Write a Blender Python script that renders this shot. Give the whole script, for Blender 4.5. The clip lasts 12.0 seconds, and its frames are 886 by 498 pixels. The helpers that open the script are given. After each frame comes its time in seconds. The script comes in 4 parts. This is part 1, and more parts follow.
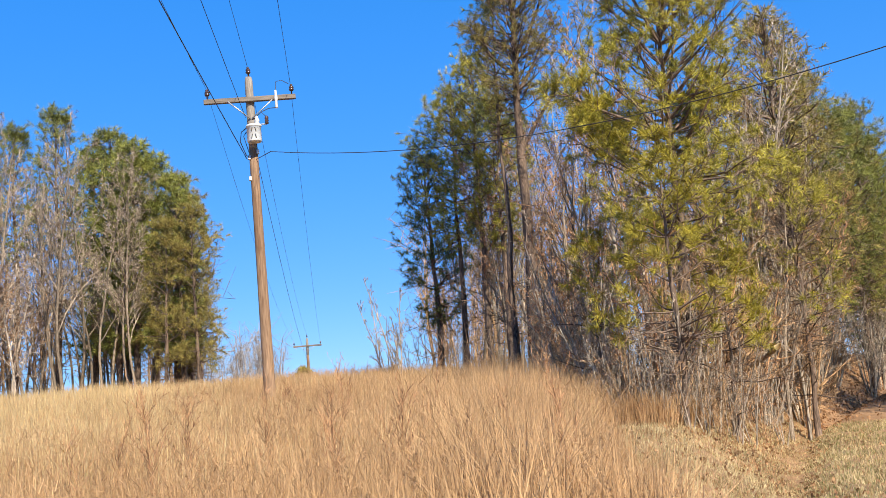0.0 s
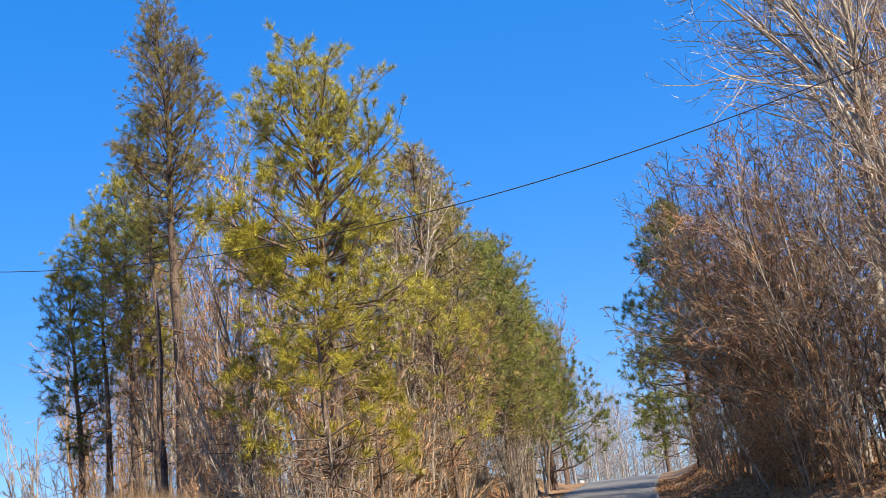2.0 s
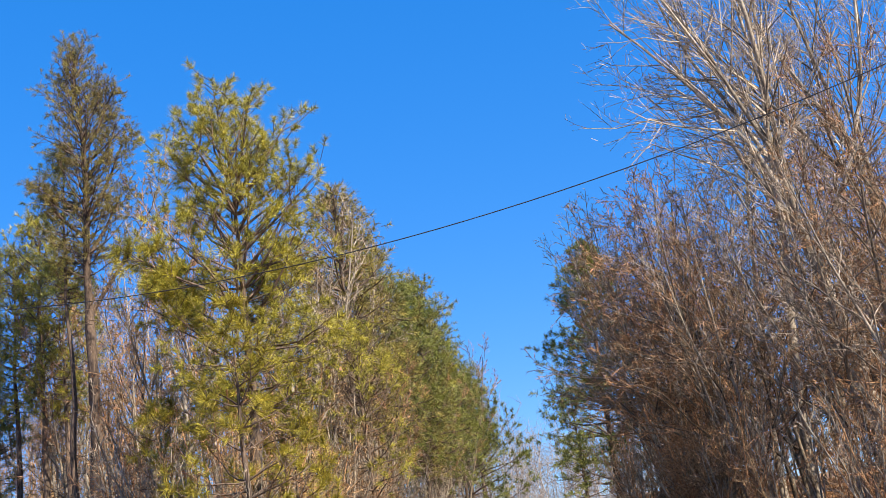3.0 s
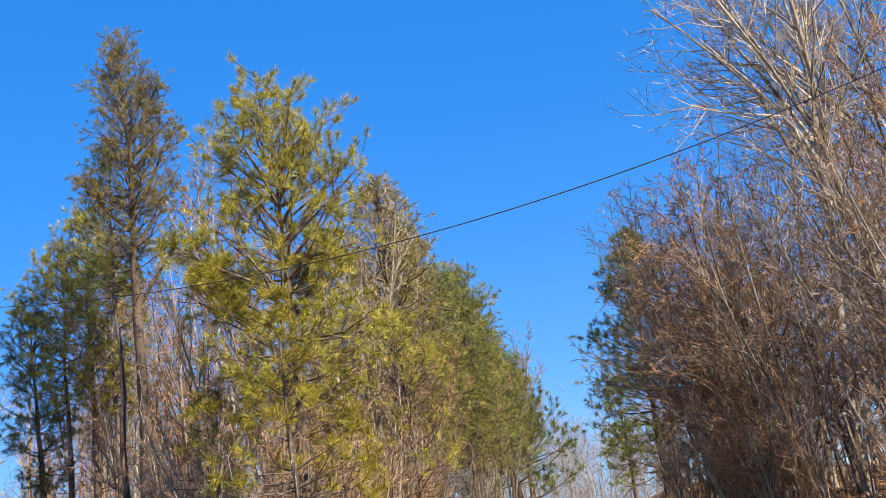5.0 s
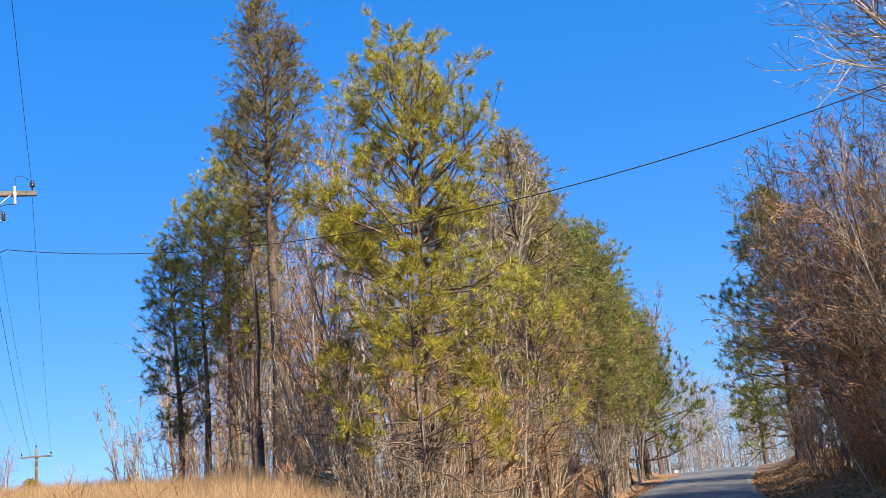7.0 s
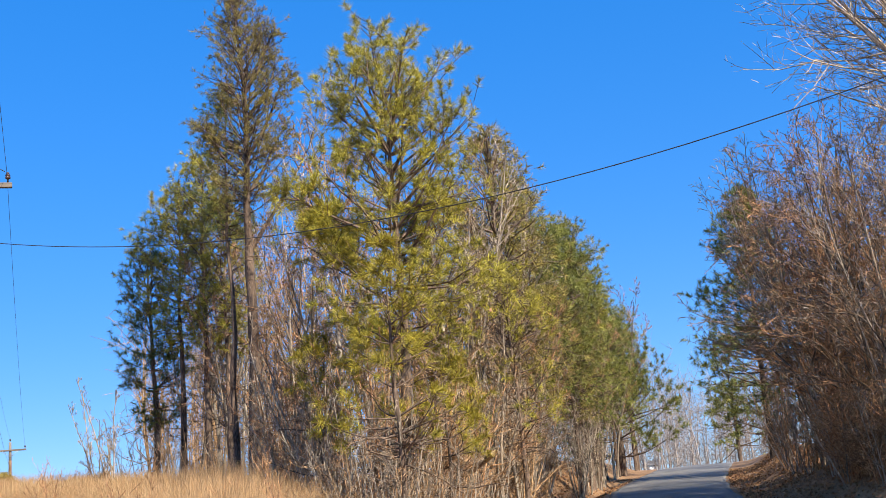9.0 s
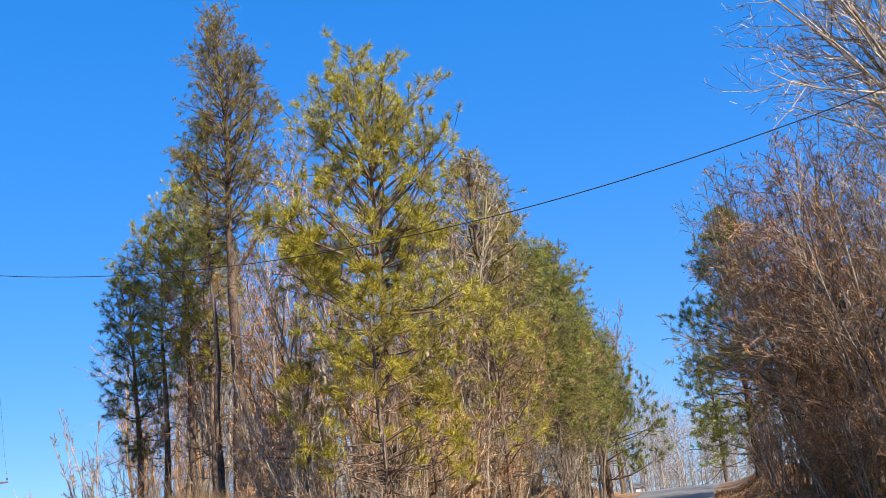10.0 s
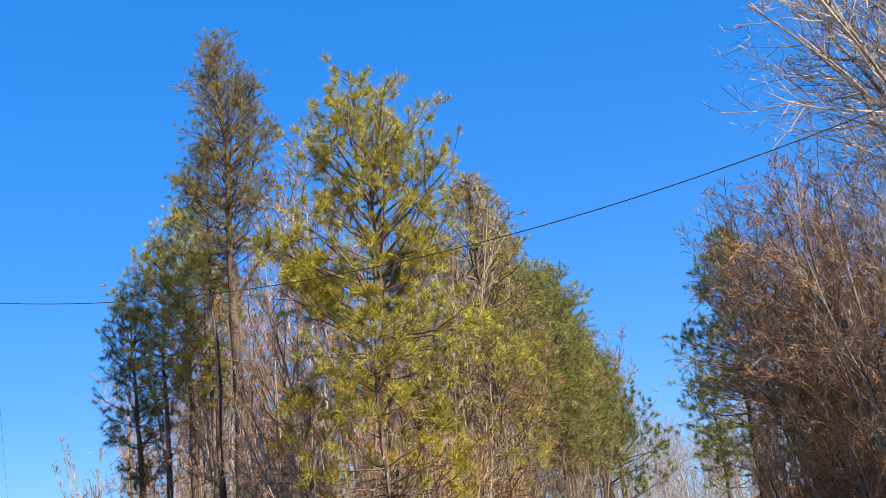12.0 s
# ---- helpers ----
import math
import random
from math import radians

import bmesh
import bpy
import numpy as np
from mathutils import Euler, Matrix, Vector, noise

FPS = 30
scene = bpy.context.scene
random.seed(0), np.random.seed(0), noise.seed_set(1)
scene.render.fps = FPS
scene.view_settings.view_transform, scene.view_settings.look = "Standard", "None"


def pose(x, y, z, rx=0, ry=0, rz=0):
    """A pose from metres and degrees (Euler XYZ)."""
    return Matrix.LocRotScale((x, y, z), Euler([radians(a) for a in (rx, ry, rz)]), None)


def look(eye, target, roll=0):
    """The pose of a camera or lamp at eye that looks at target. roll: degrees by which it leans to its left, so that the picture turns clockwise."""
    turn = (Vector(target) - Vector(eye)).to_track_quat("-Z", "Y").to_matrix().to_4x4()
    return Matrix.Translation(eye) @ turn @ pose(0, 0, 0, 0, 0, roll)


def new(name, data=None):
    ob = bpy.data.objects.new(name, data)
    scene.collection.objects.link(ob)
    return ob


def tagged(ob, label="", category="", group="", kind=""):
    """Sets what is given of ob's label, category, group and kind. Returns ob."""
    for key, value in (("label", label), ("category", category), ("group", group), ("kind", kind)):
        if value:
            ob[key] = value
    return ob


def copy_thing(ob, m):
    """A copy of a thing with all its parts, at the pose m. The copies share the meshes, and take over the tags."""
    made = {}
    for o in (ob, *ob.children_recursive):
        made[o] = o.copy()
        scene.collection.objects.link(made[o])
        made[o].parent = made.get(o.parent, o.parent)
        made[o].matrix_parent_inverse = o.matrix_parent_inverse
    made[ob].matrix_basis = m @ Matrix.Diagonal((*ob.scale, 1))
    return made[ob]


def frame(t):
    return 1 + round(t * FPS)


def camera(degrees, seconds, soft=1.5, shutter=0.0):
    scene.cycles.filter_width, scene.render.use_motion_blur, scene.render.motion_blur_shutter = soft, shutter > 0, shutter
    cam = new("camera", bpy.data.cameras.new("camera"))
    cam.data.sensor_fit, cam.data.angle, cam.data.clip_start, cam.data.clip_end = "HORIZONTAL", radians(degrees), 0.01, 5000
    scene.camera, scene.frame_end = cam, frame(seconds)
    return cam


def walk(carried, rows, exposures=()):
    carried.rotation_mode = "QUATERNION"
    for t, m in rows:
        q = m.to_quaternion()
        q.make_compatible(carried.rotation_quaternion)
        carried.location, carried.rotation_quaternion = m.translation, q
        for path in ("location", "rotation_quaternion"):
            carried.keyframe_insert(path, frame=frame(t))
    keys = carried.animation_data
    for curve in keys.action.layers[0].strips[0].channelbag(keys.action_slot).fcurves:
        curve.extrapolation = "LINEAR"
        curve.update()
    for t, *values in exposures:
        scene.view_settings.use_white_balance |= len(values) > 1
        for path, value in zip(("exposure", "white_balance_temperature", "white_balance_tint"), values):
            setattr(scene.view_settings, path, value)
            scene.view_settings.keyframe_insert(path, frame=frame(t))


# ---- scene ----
EYE = (0.0, 0.0, 1.6)
# seconds, heading (degrees left of +y), tilt up, roll
PATH = [
    (0.0, -9.226, 9.406, -4.293), (0.5, -11.266, 10.025, -4.291), (1.0, -15.992, 11.507, -4.825),
    (1.5, -21.623, 12.766, -5.917), (2.0, -26.978, 13.897, -7.028), (2.5, -29.693, 14.719, -7.670),
    (2.7, -30.664, 15.026, -7.865), (4.3, -31.798, 15.899, -8.414), (4.5, -31.286, 15.659, -8.441),
    (5.0, -28.953, 15.179, -8.157), (5.5, -26.788, 14.949, -7.642), (6.0, -25.897, 14.392, -7.114),
    (6.5, -24.258, 13.881, -6.125), (7.0, -22.149, 13.705, -5.346), (7.2, -21.335, 13.633, -5.074),
    (8.8, -22.206, 13.376, -4.906), (9.0, -23.234, 13.403, -5.121), (9.5, -24.176, 13.811, -5.667),
    (10.0, -24.218, 14.539, -6.164), (10.5, -24.287, 15.104, -6.512), (11.0, -24.301, 15.427, -6.681),
    (11.5, -24.304, 15.596, -6.682), (12.0, -24.305, 15.679, -6.728),
]


def aim(yaw, pitch, roll):
    y, p = radians(yaw), radians(pitch)
    way = Vector((-math.sin(y) * math.cos(p), math.cos(y) * math.cos(p), math.sin(p)))
    return look(EYE, Vector(EYE) + way, roll)


cam = camera(41.66, 12.0, soft=0.55)
walk(cam, [(t, aim(yaw, pitch, roll)) for t, yaw, pitch, roll in PATH])

# ---- world and sun ----
SUN_AZ, SUN_EL = 164.0, 39.0  # degrees right of +y, degrees up
world = bpy.data.worlds.new("sky")
scene.world = world
world.use_nodes = True
wn, wl = world.node_tree.nodes, world.node_tree.links
sky = wn.new("ShaderNodeTexSky")
sky.sky_type = "NISHITA"
sky.sun_disc = False
sky.sun_elevation = radians(SUN_EL)
sky.sun_rotation = radians(SUN_AZ)
sky.altitude = 800
sky.air_density, sky.dust_density, sky.ozone_density = 1.0, 0.0, 4.0
rich = wn.new("ShaderNodeHueSaturation")
rich.inputs["Saturation"].default_value = 2.32
even = wn.new("ShaderNodeGamma")
even.inputs["Gamma"].default_value = 0.4
wl.new(sky.outputs[0], even.inputs["Color"])
wl.new(even.outputs[0], rich.inputs["Color"])
tint = wn.new("ShaderNodeMix")
tint.data_type, tint.blend_type = "RGBA", "MULTIPLY"
tint.inputs["Factor"].default_value = 1.0
wl.new(rich.outputs[0], tint.inputs["A"])
tint.inputs["B"].default_value = (1.05, 1.36, 1.98, 1.0)
wl.new(tint.outputs["Result"], wn["Background"].inputs["Color"])
wn["Background"].inputs["Strength"].default_value = 0.145
sun = new("sun", bpy.data.lights.new("sun", "SUN"))
sun.data.energy, sun.data.angle, sun.data.color = 5.0, radians(0.53), (1.0, 0.91, 0.77)
sa, se = radians(SUN_AZ), radians(SUN_EL)
sun.matrix_world = look(
    (60 * math.sin(sa) * math.cos(se), 60 * math.cos(sa) * math.cos(se), 60 * math.sin(se)), (0, 0, 0))
scene.view_settings.exposure = 0.92


# ---- materials ----
def material(name, dark, light, scale=3.0, rough=0.8, bump=0.3, stretch=(1, 1, 1), fine=None,
             island=0.0, each=0.0, metal=0.0, glossy=0.3, through_light=0.0):
    """Two colours mixed by noise at two scales, with relief; island and each: brightness spread per piece and per object."""
    m = bpy.data.materials.new(name)
    m.use_nodes = True
    n, l = m.node_tree.nodes, m.node_tree.links
    b = n["Principled BSDF"]
    co = n.new("ShaderNodeTexCoord")
    mp = n.new("ShaderNodeMapping")
    mp.inputs["Scale"].default_value = stretch
    l.new(co.outputs["Object"], mp.inputs["Vector"])
    big, small = n.new("ShaderNodeTexNoise"), n.new("ShaderNodeTexNoise")
    big.inputs["Scale"].default_value, big.inputs["Detail"].default_value = scale, 5
    small.inputs["Scale"].default_value, small.inputs["Detail"].default_value = fine or scale * 9, 3
    for t in (big, small):
        l.new(mp.outputs[0], t.inputs["Vector"])
    mix = n.new("ShaderNodeMath")
    mix.operation = "MULTIPLY_ADD"
    l.new(small.outputs["Fac"], mix.inputs[0])
    mix.inputs[1].default_value = 0.5
    half = n.new("ShaderNodeMath")
    half.operation = "MULTIPLY"
    half.inputs[1].default_value = 0.5
    l.new(big.outputs["Fac"], half.inputs[0])
    l.new(half.outputs[0], mix.inputs[2])
    ramp = n.new("ShaderNodeValToRGB")
    ramp.color_ramp.elements[0].position, ramp.color_ramp.elements[1].position = 0.36, 0.64
    ramp.color_ramp.elements[0].color, ramp.color_ramp.elements[1].color = (*dark, 1), (*light, 1)
    l.new(mix.outputs[0], ramp.inputs[0])
    out = ramp.outputs[0]
    for amount, node, socket in ((island, "ShaderNodeNewGeometry", "Random Per Island"), (each, "ShaderNodeObjectInfo", "Random")):
        if amount:
            src = n.new(node)
            rng = n.new("ShaderNodeMapRange")
            rng.inputs["To Min"].default_value, rng.inputs["To Max"].default_value = 1 - amount, 1 + amount
            l.new(src.outputs[socket], rng.inputs["Value"])
            hsv = n.new("ShaderNodeHueSaturation")
            l.new(out, hsv.inputs["Color"])
            l.new(rng.outputs[0], hsv.inputs["Value"])
            out = hsv.outputs[0]
    l.new(out, b.inputs["Base Color"])
    b.inputs["Roughness"].default_value = rough
    b.inputs["Metallic"].default_value = metal
    b.inputs["Specular IOR Level"].default_value = glossy
    if bump:
        bp = n.new("ShaderNodeBump")
        bp.inputs["Strength"].default_value, bp.inputs["Distance"].default_value = bump, 0.02
        l.new(mix.outputs[0], bp.inputs["Height"])
        l.new(bp.outputs[0], b.inputs["Normal"])
    if through_light:
        tr, ad = n.new("ShaderNodeBsdfTranslucent"), n.new("ShaderNodeMixShader")
        l.new(out, tr.inputs["Color"])
        ad.inputs[0].default_value = through_light
        l.new(b.outputs[0], ad.inputs[1])
        l.new(tr.outputs[0], ad.inputs[2])
        l.new(ad.outputs[0], n["Material Output"].inputs["Surface"])
    return m


M_SOIL = material("leafy_soil", (0.17, 0.092, 0.043), (0.38, 0.225, 0.11), 0.6, 0.95, 0.6, fine=7)
M_ROAD = material("worn_asphalt", (0.13, 0.125, 0.115), (0.26, 0.245, 0.22), 0.5, 0.9, 0.3, fine=40)
M_BARK_PINE = material("pine_bark", (0.03, 0.021, 0.015), (0.24, 0.165, 0.115), 2.5, 0.95, 0.9, (1, 1, 0.25), each=0.2)
M_BARK_GREY = material("grey_bark", (0.07, 0.05, 0.033), (0.32, 0.25, 0.175), 2.0, 0.9, 0.5, (1, 1, 0.3), each=0.35, island=0.45)
M_BARK_PALE = material("pale_bark", (0.13, 0.105, 0.075), (0.45, 0.37, 0.28), 2.0, 0.9, 0.5, (1, 1, 0.3), each=0.25, island=0.45)
# brown bark darkened to stand for the shade inside the wood
M_BARK_SHADE = material("shade_brown_bark", (0.05, 0.034, 0.022), (0.17, 0.115, 0.07), 2.0, 0.9, 0, each=0.2)
M_TWIG = material("brown_twig", (0.11, 0.062, 0.030), (0.50, 0.32, 0.17), 1.3, 0.9, 0, island=0.6, each=0.25)
M_TWIG_PALE = material("pale_twig", (0.14, 0.105, 0.07), (0.50, 0.40, 0.29), 1.3, 0.9, 0, island=0.55, each=0.15)
M_TWIG_RED = material("reddish_twig", (0.14, 0.062, 0.028), (0.56, 0.315, 0.155), 1.3, 0.9, 0, island=0.6, each=0.25)
# greyed and paled: distance haze is mixed into this twig colour
M_TWIG_HAZY = material("hazed_grey_twig", (0.20, 0.17, 0.15), (0.36, 0.32, 0.29), 0.8, 0.9, 0, island=0.25)
M_NEEDLE = material("pine_needle", (0.085, 0.088, 0.010), (0.54, 0.46, 0.06), 1.6, 0.5, 0, island=0.5, each=0.15, through_light=0.15)
M_NEEDLE_DARK = material("dark_pine_needle", (0.05, 0.066, 0.016), (0.34, 0.34, 0.07), 1.4, 0.5, 0, island=0.5, each=0.2, through_light=0.15)
M_NEEDLE_YELLOW = material("yellowed_pine_needle", (0.12, 0.105, 0.010), (0.47, 0.385, 0.045), 1.6, 0.5, 0, island=0.45, through_light=0.15)
M_NEEDLE_RUST = material("rusty_pine_needle", (0.11, 0.095, 0.02), (0.42, 0.33, 0.085), 1.4, 0.65, 0, island=0.5, each=0.2, through_light=0.15)
M_DEAD_LEAF = material("dead_leaf", (0.20, 0.095, 0.042), (0.48, 0.28, 0.14), 1.5, 0.85, 0, island=0.4, through_light=0.3)
M_STRAW = material("straw_grass", (0.42, 0.29, 0.125), (0.70, 0.54, 0.28), 0.35, 0.7, 0, island=0.25, through_light=0.3)
M_SEDGE = material("russet_sedge", (0.30, 0.17, 0.075), (0.64, 0.42, 0.21), 0.35, 0.75, 0, island=0.3, through_light=0.3)
M_TURF = material("winter_turf", (0.28, 0.215, 0.10), (0.62, 0.49, 0.26), 0.5, 0.8, 0, island=0.3, through_light=0.25)
M_TURF_GREEN = material("turf_green", (0.09, 0.115, 0.03), (0.25, 0.24, 0.08), 0.5, 0.8, 0, island=0.3, through_light=0.25)
M_POLE = material("weathered_pole_wood", (0.14, 0.08, 0.045), (0.34, 0.22, 0.13), 3.0, 0.85, 0.5, (1, 1, 0.08))
M_POLE_GREY = material("grey_pole_wood", (0.13, 0.11, 0.09), (0.34, 0.30, 0.25), 3.0, 0.9, 0.5, (1, 1, 0.1))
M_ARM = material("grey_arm_wood", (0.09, 0.072, 0.055), (0.24, 0.20, 0.16), 3.0, 0.9, 0.5, (0.1, 1, 1))
M_CAN = material("grey_enamel", (0.50, 0.52, 0.52), (0.68, 0.70, 0.69), 2.0, 0.45, 0.05, glossy=0.5)
M_STEEL = material("galvanised_steel", (0.35, 0.35, 0.35), (0.55, 0.55, 0.54), 6.0, 0.5, 0.1, metal=0.7)
M_PORCELAIN = material("brown_porcelain", (0.035, 0.018, 0.012), (0.07, 0.035, 0.022), 6.0, 0.25, 0, glossy=0.5)
M_PORCELAIN_PALE = material("grey_porcelain", (0.45, 0.45, 0.44), (0.6, 0.6, 0.58), 6.0, 0.3, 0, glossy=0.5)
M_WIRE = material("dark_cable", (0.02, 0.02, 0.022), (0.05, 0.05, 0.05), 5.0, 0.6, 0)
M_MARK = material("black_paint", (0.02, 0.02, 0.02), (0.035, 0.035, 0.035), 5.0, 0.6, 0)
M_WHITE = material("white_siding", (0.7, 0.7, 0.68), (0.82, 0.82, 0.8), 1.0, 0.7, 0)
M_ROOF = material("grey_shingle", (0.14, 0.14, 0.14), (0.24, 0.23, 0.22), 2.0, 0.9, 0.3)

# ---- plan ----
# road centre line: x, y, z
ROAD = [(22, -120, -1.5), (18.5, -40, -0.6), (17.4, -15, -0.25), (17.2, 0, -0.15), (17.6, 12, 0.0), (18.7, 22, 0.36),
        (20.2, 29, 0.85), (23.6, 36.5, 1.5), (28.6, 44.5, 2.15), (35.6, 54.5, 2.9), (43.5, 65, 3.7), (51.0, 74.8, 4.45),
        (57.5, 84, 4.75), (62.5, 98, 4.4), (64, 120, 3.0), (58, 180, -1), (20, 330, -5), (-60, 700, -8)]
FIELD_Y = [-400, -60, 0, 5, 32, 60, 75, 110, 200, 900]
FIELD_Z = [-4, -1.2, -0.1, 0.05, 2.3, 4.65, 5.2, 4.4, 3.0, 0.0]
rd = np.array(ROAD, float)
step = np.r_[0, np.cumsum(np.hypot(*np.diff(rd[:, :2], axis=0).T))]


def spline(s):
    """The road's centre at arc lengths s: smoothed by averaging along the line."""
    total = np.zeros((len(s), 3))
    for k in (-4.0, -2.0, 0.0, 2.0, 4.0):
        total += np.stack([np.interp(s + k, step, rd[:, c]) for c in range(3)], 1)
    return total / 5


ROAD_S = np.r_[np.arange(4, step[-1] - 6, 1.5)]
ROAD_P = spline(ROAD_S)
HALF = 2.75


def smooth(v):
    v = np.clip(v, 0, 1)
    return v * v * (3 - 2 * v)


def wave(x, y):
    return (np.sin(x * 0.31 + 1.3 * np.sin(y * 0.17)) + np.sin(y * 0.43 + 1.1 * np.sin(x * 0.23 + 2)) + 0.6 * np.sin(x * 1.1 + y * 0.9)) / 2.6


def road_near(x, y):
    """Signed distance from the road's centre (left is negative) and its height there."""
    x, y = np.atleast_1d(x).astype(float), np.atleast_1d(y).astype(float)
    best, zr, side = np.full(x.shape, 1e9), np.zeros(x.shape), np.ones(x.shape)
    near = np.empty(x.shape, int)
    for a in range(0, len(x), 4000):
        d = np.hypot(x[a:a + 4000, None] - ROAD_P[None, :, 0], y[a:a + 4000, None] - ROAD_P[None, :, 1])
        near[a:a + 4000] = d.argmin(1)
    i = np.clip(near, 1, len(ROAD_P) - 2)
    t = ROAD_P[i + 1] - ROAD_P[i - 1]
    length = np.hypot(t[:, 0], t[:, 1])
    ox, oy = x - ROAD_P[i, 0], y - ROAD_P[i, 1]
    along = np.clip((ox * t[:, 0] + oy * t[:, 1]) / length, -1.5, 1.5)
    off = (ox * t[:, 1] - oy * t[:, 0]) / length
    far = np.hypot(ox, oy)
    off = np.where(far > np.abs(off) + 1.5, np.sign(off + 1e-9) * far, off)
    zr = ROAD_P[i, 2] + along * t[:, 2] / length
    return off, zr


def ditch_off(y):
    """How far left of the road's centre the ditch runs."""
    return np.interp(y, [10, 17, 29, 40, 52], [12.5, 10.0, 6.4, 4.5, 3.8])


def ground_z(x, y):
    x, y = np.atleast_1d(x).astype(float), np.atleast_1d(y).astype(float)
    off, zr = road_near(x, y)
    field = np.interp(y, FIELD_Y, FIELD_Z) * 0.5 + 0.25 * (np.interp(y - 3, FIELD_Y, FIELD_Z) + np.interp(y + 3, FIELD_Y, FIELD_Z))
    field = field + 0.10 * wave(x, y)
    d = np.abs(off)
    w = smooth(np.where(off < 0, (d - ditch_off(y)) / 3.0, (d - HALF - 1.0) / 2.6))
    z = zr * (1 - w) + field * w
    # shallow ditch at the foot of the bank, on the field's side
    z -= 0.3 * np.exp(-((-off - ditch_off(y)) / 0.5) ** 2) * ((y > 6) & (y < 62))
    z -= np.where(d < HALF - 0.25, 0.12, np.where(d < HALF + 0.1, 0.04, 0.0))
    return z


def gz(x, y):
    return float(ground_z(x, y)[0])


def at(deg, dist):
    """Plan position: degrees right of +y and metres from the viewpoint."""
    return dist * math.sin(radians(deg)), dist * math.cos(radians(deg))


# ---- mesh builders ----
def raw_mesh(name, verts, faces, mat, smooth_shade=False):
    """A mesh from arrays; faces: an (n, k) array, or a list of such."""
    me = bpy.data.meshes.new(name)
    faces = faces if isinstance(faces, list) else [faces]
    verts = np.asarray(verts, np.float32)
    me.vertices.add(len(verts))
    me.vertices.foreach_set("co", verts.ravel())
    flat = np.concatenate([np.asarray(f, np.int32).ravel() for f in faces])
    sizes = np.concatenate([np.full(len(f), np.asarray(f).shape[1], np.int32) for f in faces])
    me.loops.add(len(flat))
    me.loops.foreach_set("vertex_index", flat)
    me.polygons.add(len(sizes))
    me.polygons.foreach_set("loop_start", np.r_[0, np.cumsum(sizes)[:-1]].astype(np.int32))
    if smooth_shade:
        me.polygons.foreach_set("use_smooth", np.ones(len(sizes), bool))
    me.update(calc_edges=True)
    me.validate()
    me.materials.append(mat)
    return me


def tube_arrays(segs, sides):
    """Prisms round segments (x0 y0 z0 x1 y1 z1 r0 r1)."""
    s = np.asarray(segs, float).reshape(-1, 8)
    p0, p1 = s[:, :3], s[:, 3:6]
    d = p1 - p0
    d /= np.linalg.norm(d, axis=1, keepdims=True) + 1e-9
    ref = np.where(np.abs(d[:, 2:3]) < 0.8, [[0.0, 0.0, 1.0]], [[1.0, 0.0, 0.0]])
    u = np.cross(d, ref)
    u /= np.linalg.norm(u, axis=1, keepdims=True) + 1e-9
    v = np.cross(d, u)
    ang = np.arange(sides) * 2 * np.pi / sides
    ring = np.cos(ang)[None, :, None] * u[:, None] + np.sin(ang)[None, :, None] * v[:, None]
    v0, v1 = p0[:, None] + ring * s[:, 6, None, None], p1[:, None] + ring * s[:, 7, None, None]
    verts = np.concatenate([v0, v1], 1).reshape(-1, 3)
    base = (np.arange(len(s)) * 2 * sides)[:, None, None]
    k = np.arange(sides)
    quad = np.stack([k, k + sides, (k + 1) % sides + sides, (k + 1) % sides], 1)[None]
    return verts, (base + quad).reshape(-1, 4)


def tubes(name, segs, sides, mat):
    v, f = tube_arrays(segs, sides)
    return raw_mesh(name, v, f, mat, sides > 4)


def pipe(name, pts, radii, sides, mat):
    """One continuous tube along a polyline."""
    p = np.asarray(pts, float)
    r = np.broadcast_to(np.asarray(radii, float), (len(p),))
    t = np.gradient(p, axis=0)
    t /= np.linalg.norm(t, axis=1, keepdims=True) + 1e-9
    ref = np.array([1.0, 0, 0]) if abs(t[:, 2]).mean() > 0.7 else np.array([0, 0, 1.0])
    u = np.cross(t, ref)
    u /= np.linalg.norm(u, axis=1, keepdims=True) + 1e-9
    w = np.cross(t, u)
    a = np.arange(sides) * 2 * np.pi / sides
    v = (p[:, None] + (np.cos(a)[None, :, None] * u[:, None] + np.sin(a)[None, :, None] * w[:, None]) * r[:, None, None]).reshape(-1, 3)
    k = np.arange(sides)
    q = np.stack([k, k + sides, (k + 1) % sides + sides, (k + 1) % sides], 1)[None] + (np.arange(len(p) - 1) * sides)[:, None, None]
    caps = np.stack([k[::-1], k + (len(p) - 1) * sides])
    return raw_mesh(name, v, [q.reshape(-1, 4), caps], mat, True)


def twig_mesh(name, branches, fine, rng, mat):
    """Branches as three-sided tubes and the finest twigs as thin tapering slivers, in one mesh."""
    v, f = tube_arrays(branches, 3)
    s = np.asarray(fine, float).reshape(-1, 8)
    d = s[:, 3:6] - s[:, :3]
    side = np.cross(d, rng.normal(0, 1, d.shape))
    side /= np.linalg.norm(side, axis=1, keepdims=True) + 1e-9
    w, w1 = s[:, 6:7], s[:, 7:8]
    on = s[:, 7] > 0.6 * s[:, 6]  # those that carry further twigs keep their width
    q = np.stack([s[:, :3] - side * w, s[:, :3] + side * w, s[:, 3:6] + side * w1, s[:, 3:6] - side * w1], 1)[on].reshape(-1, 3)
    tv = np.stack([s[:, :3] - side * w, s[:, :3] + side * w, s[:, 3:6]], 1)[~on].reshape(-1, 3)
    return raw_mesh(name, np.concatenate([v, q, tv]), [f, np.arange(len(q)).reshape(-1, 4) + len(v),
                                                       np.arange(len(tv)).reshape(-1, 3) + len(v) + len(q)], mat)


def child(name, me, parent, label=""):
    ob = new(name, me)
    ob.parent = parent
    return tagged(ob, label) if label else ob


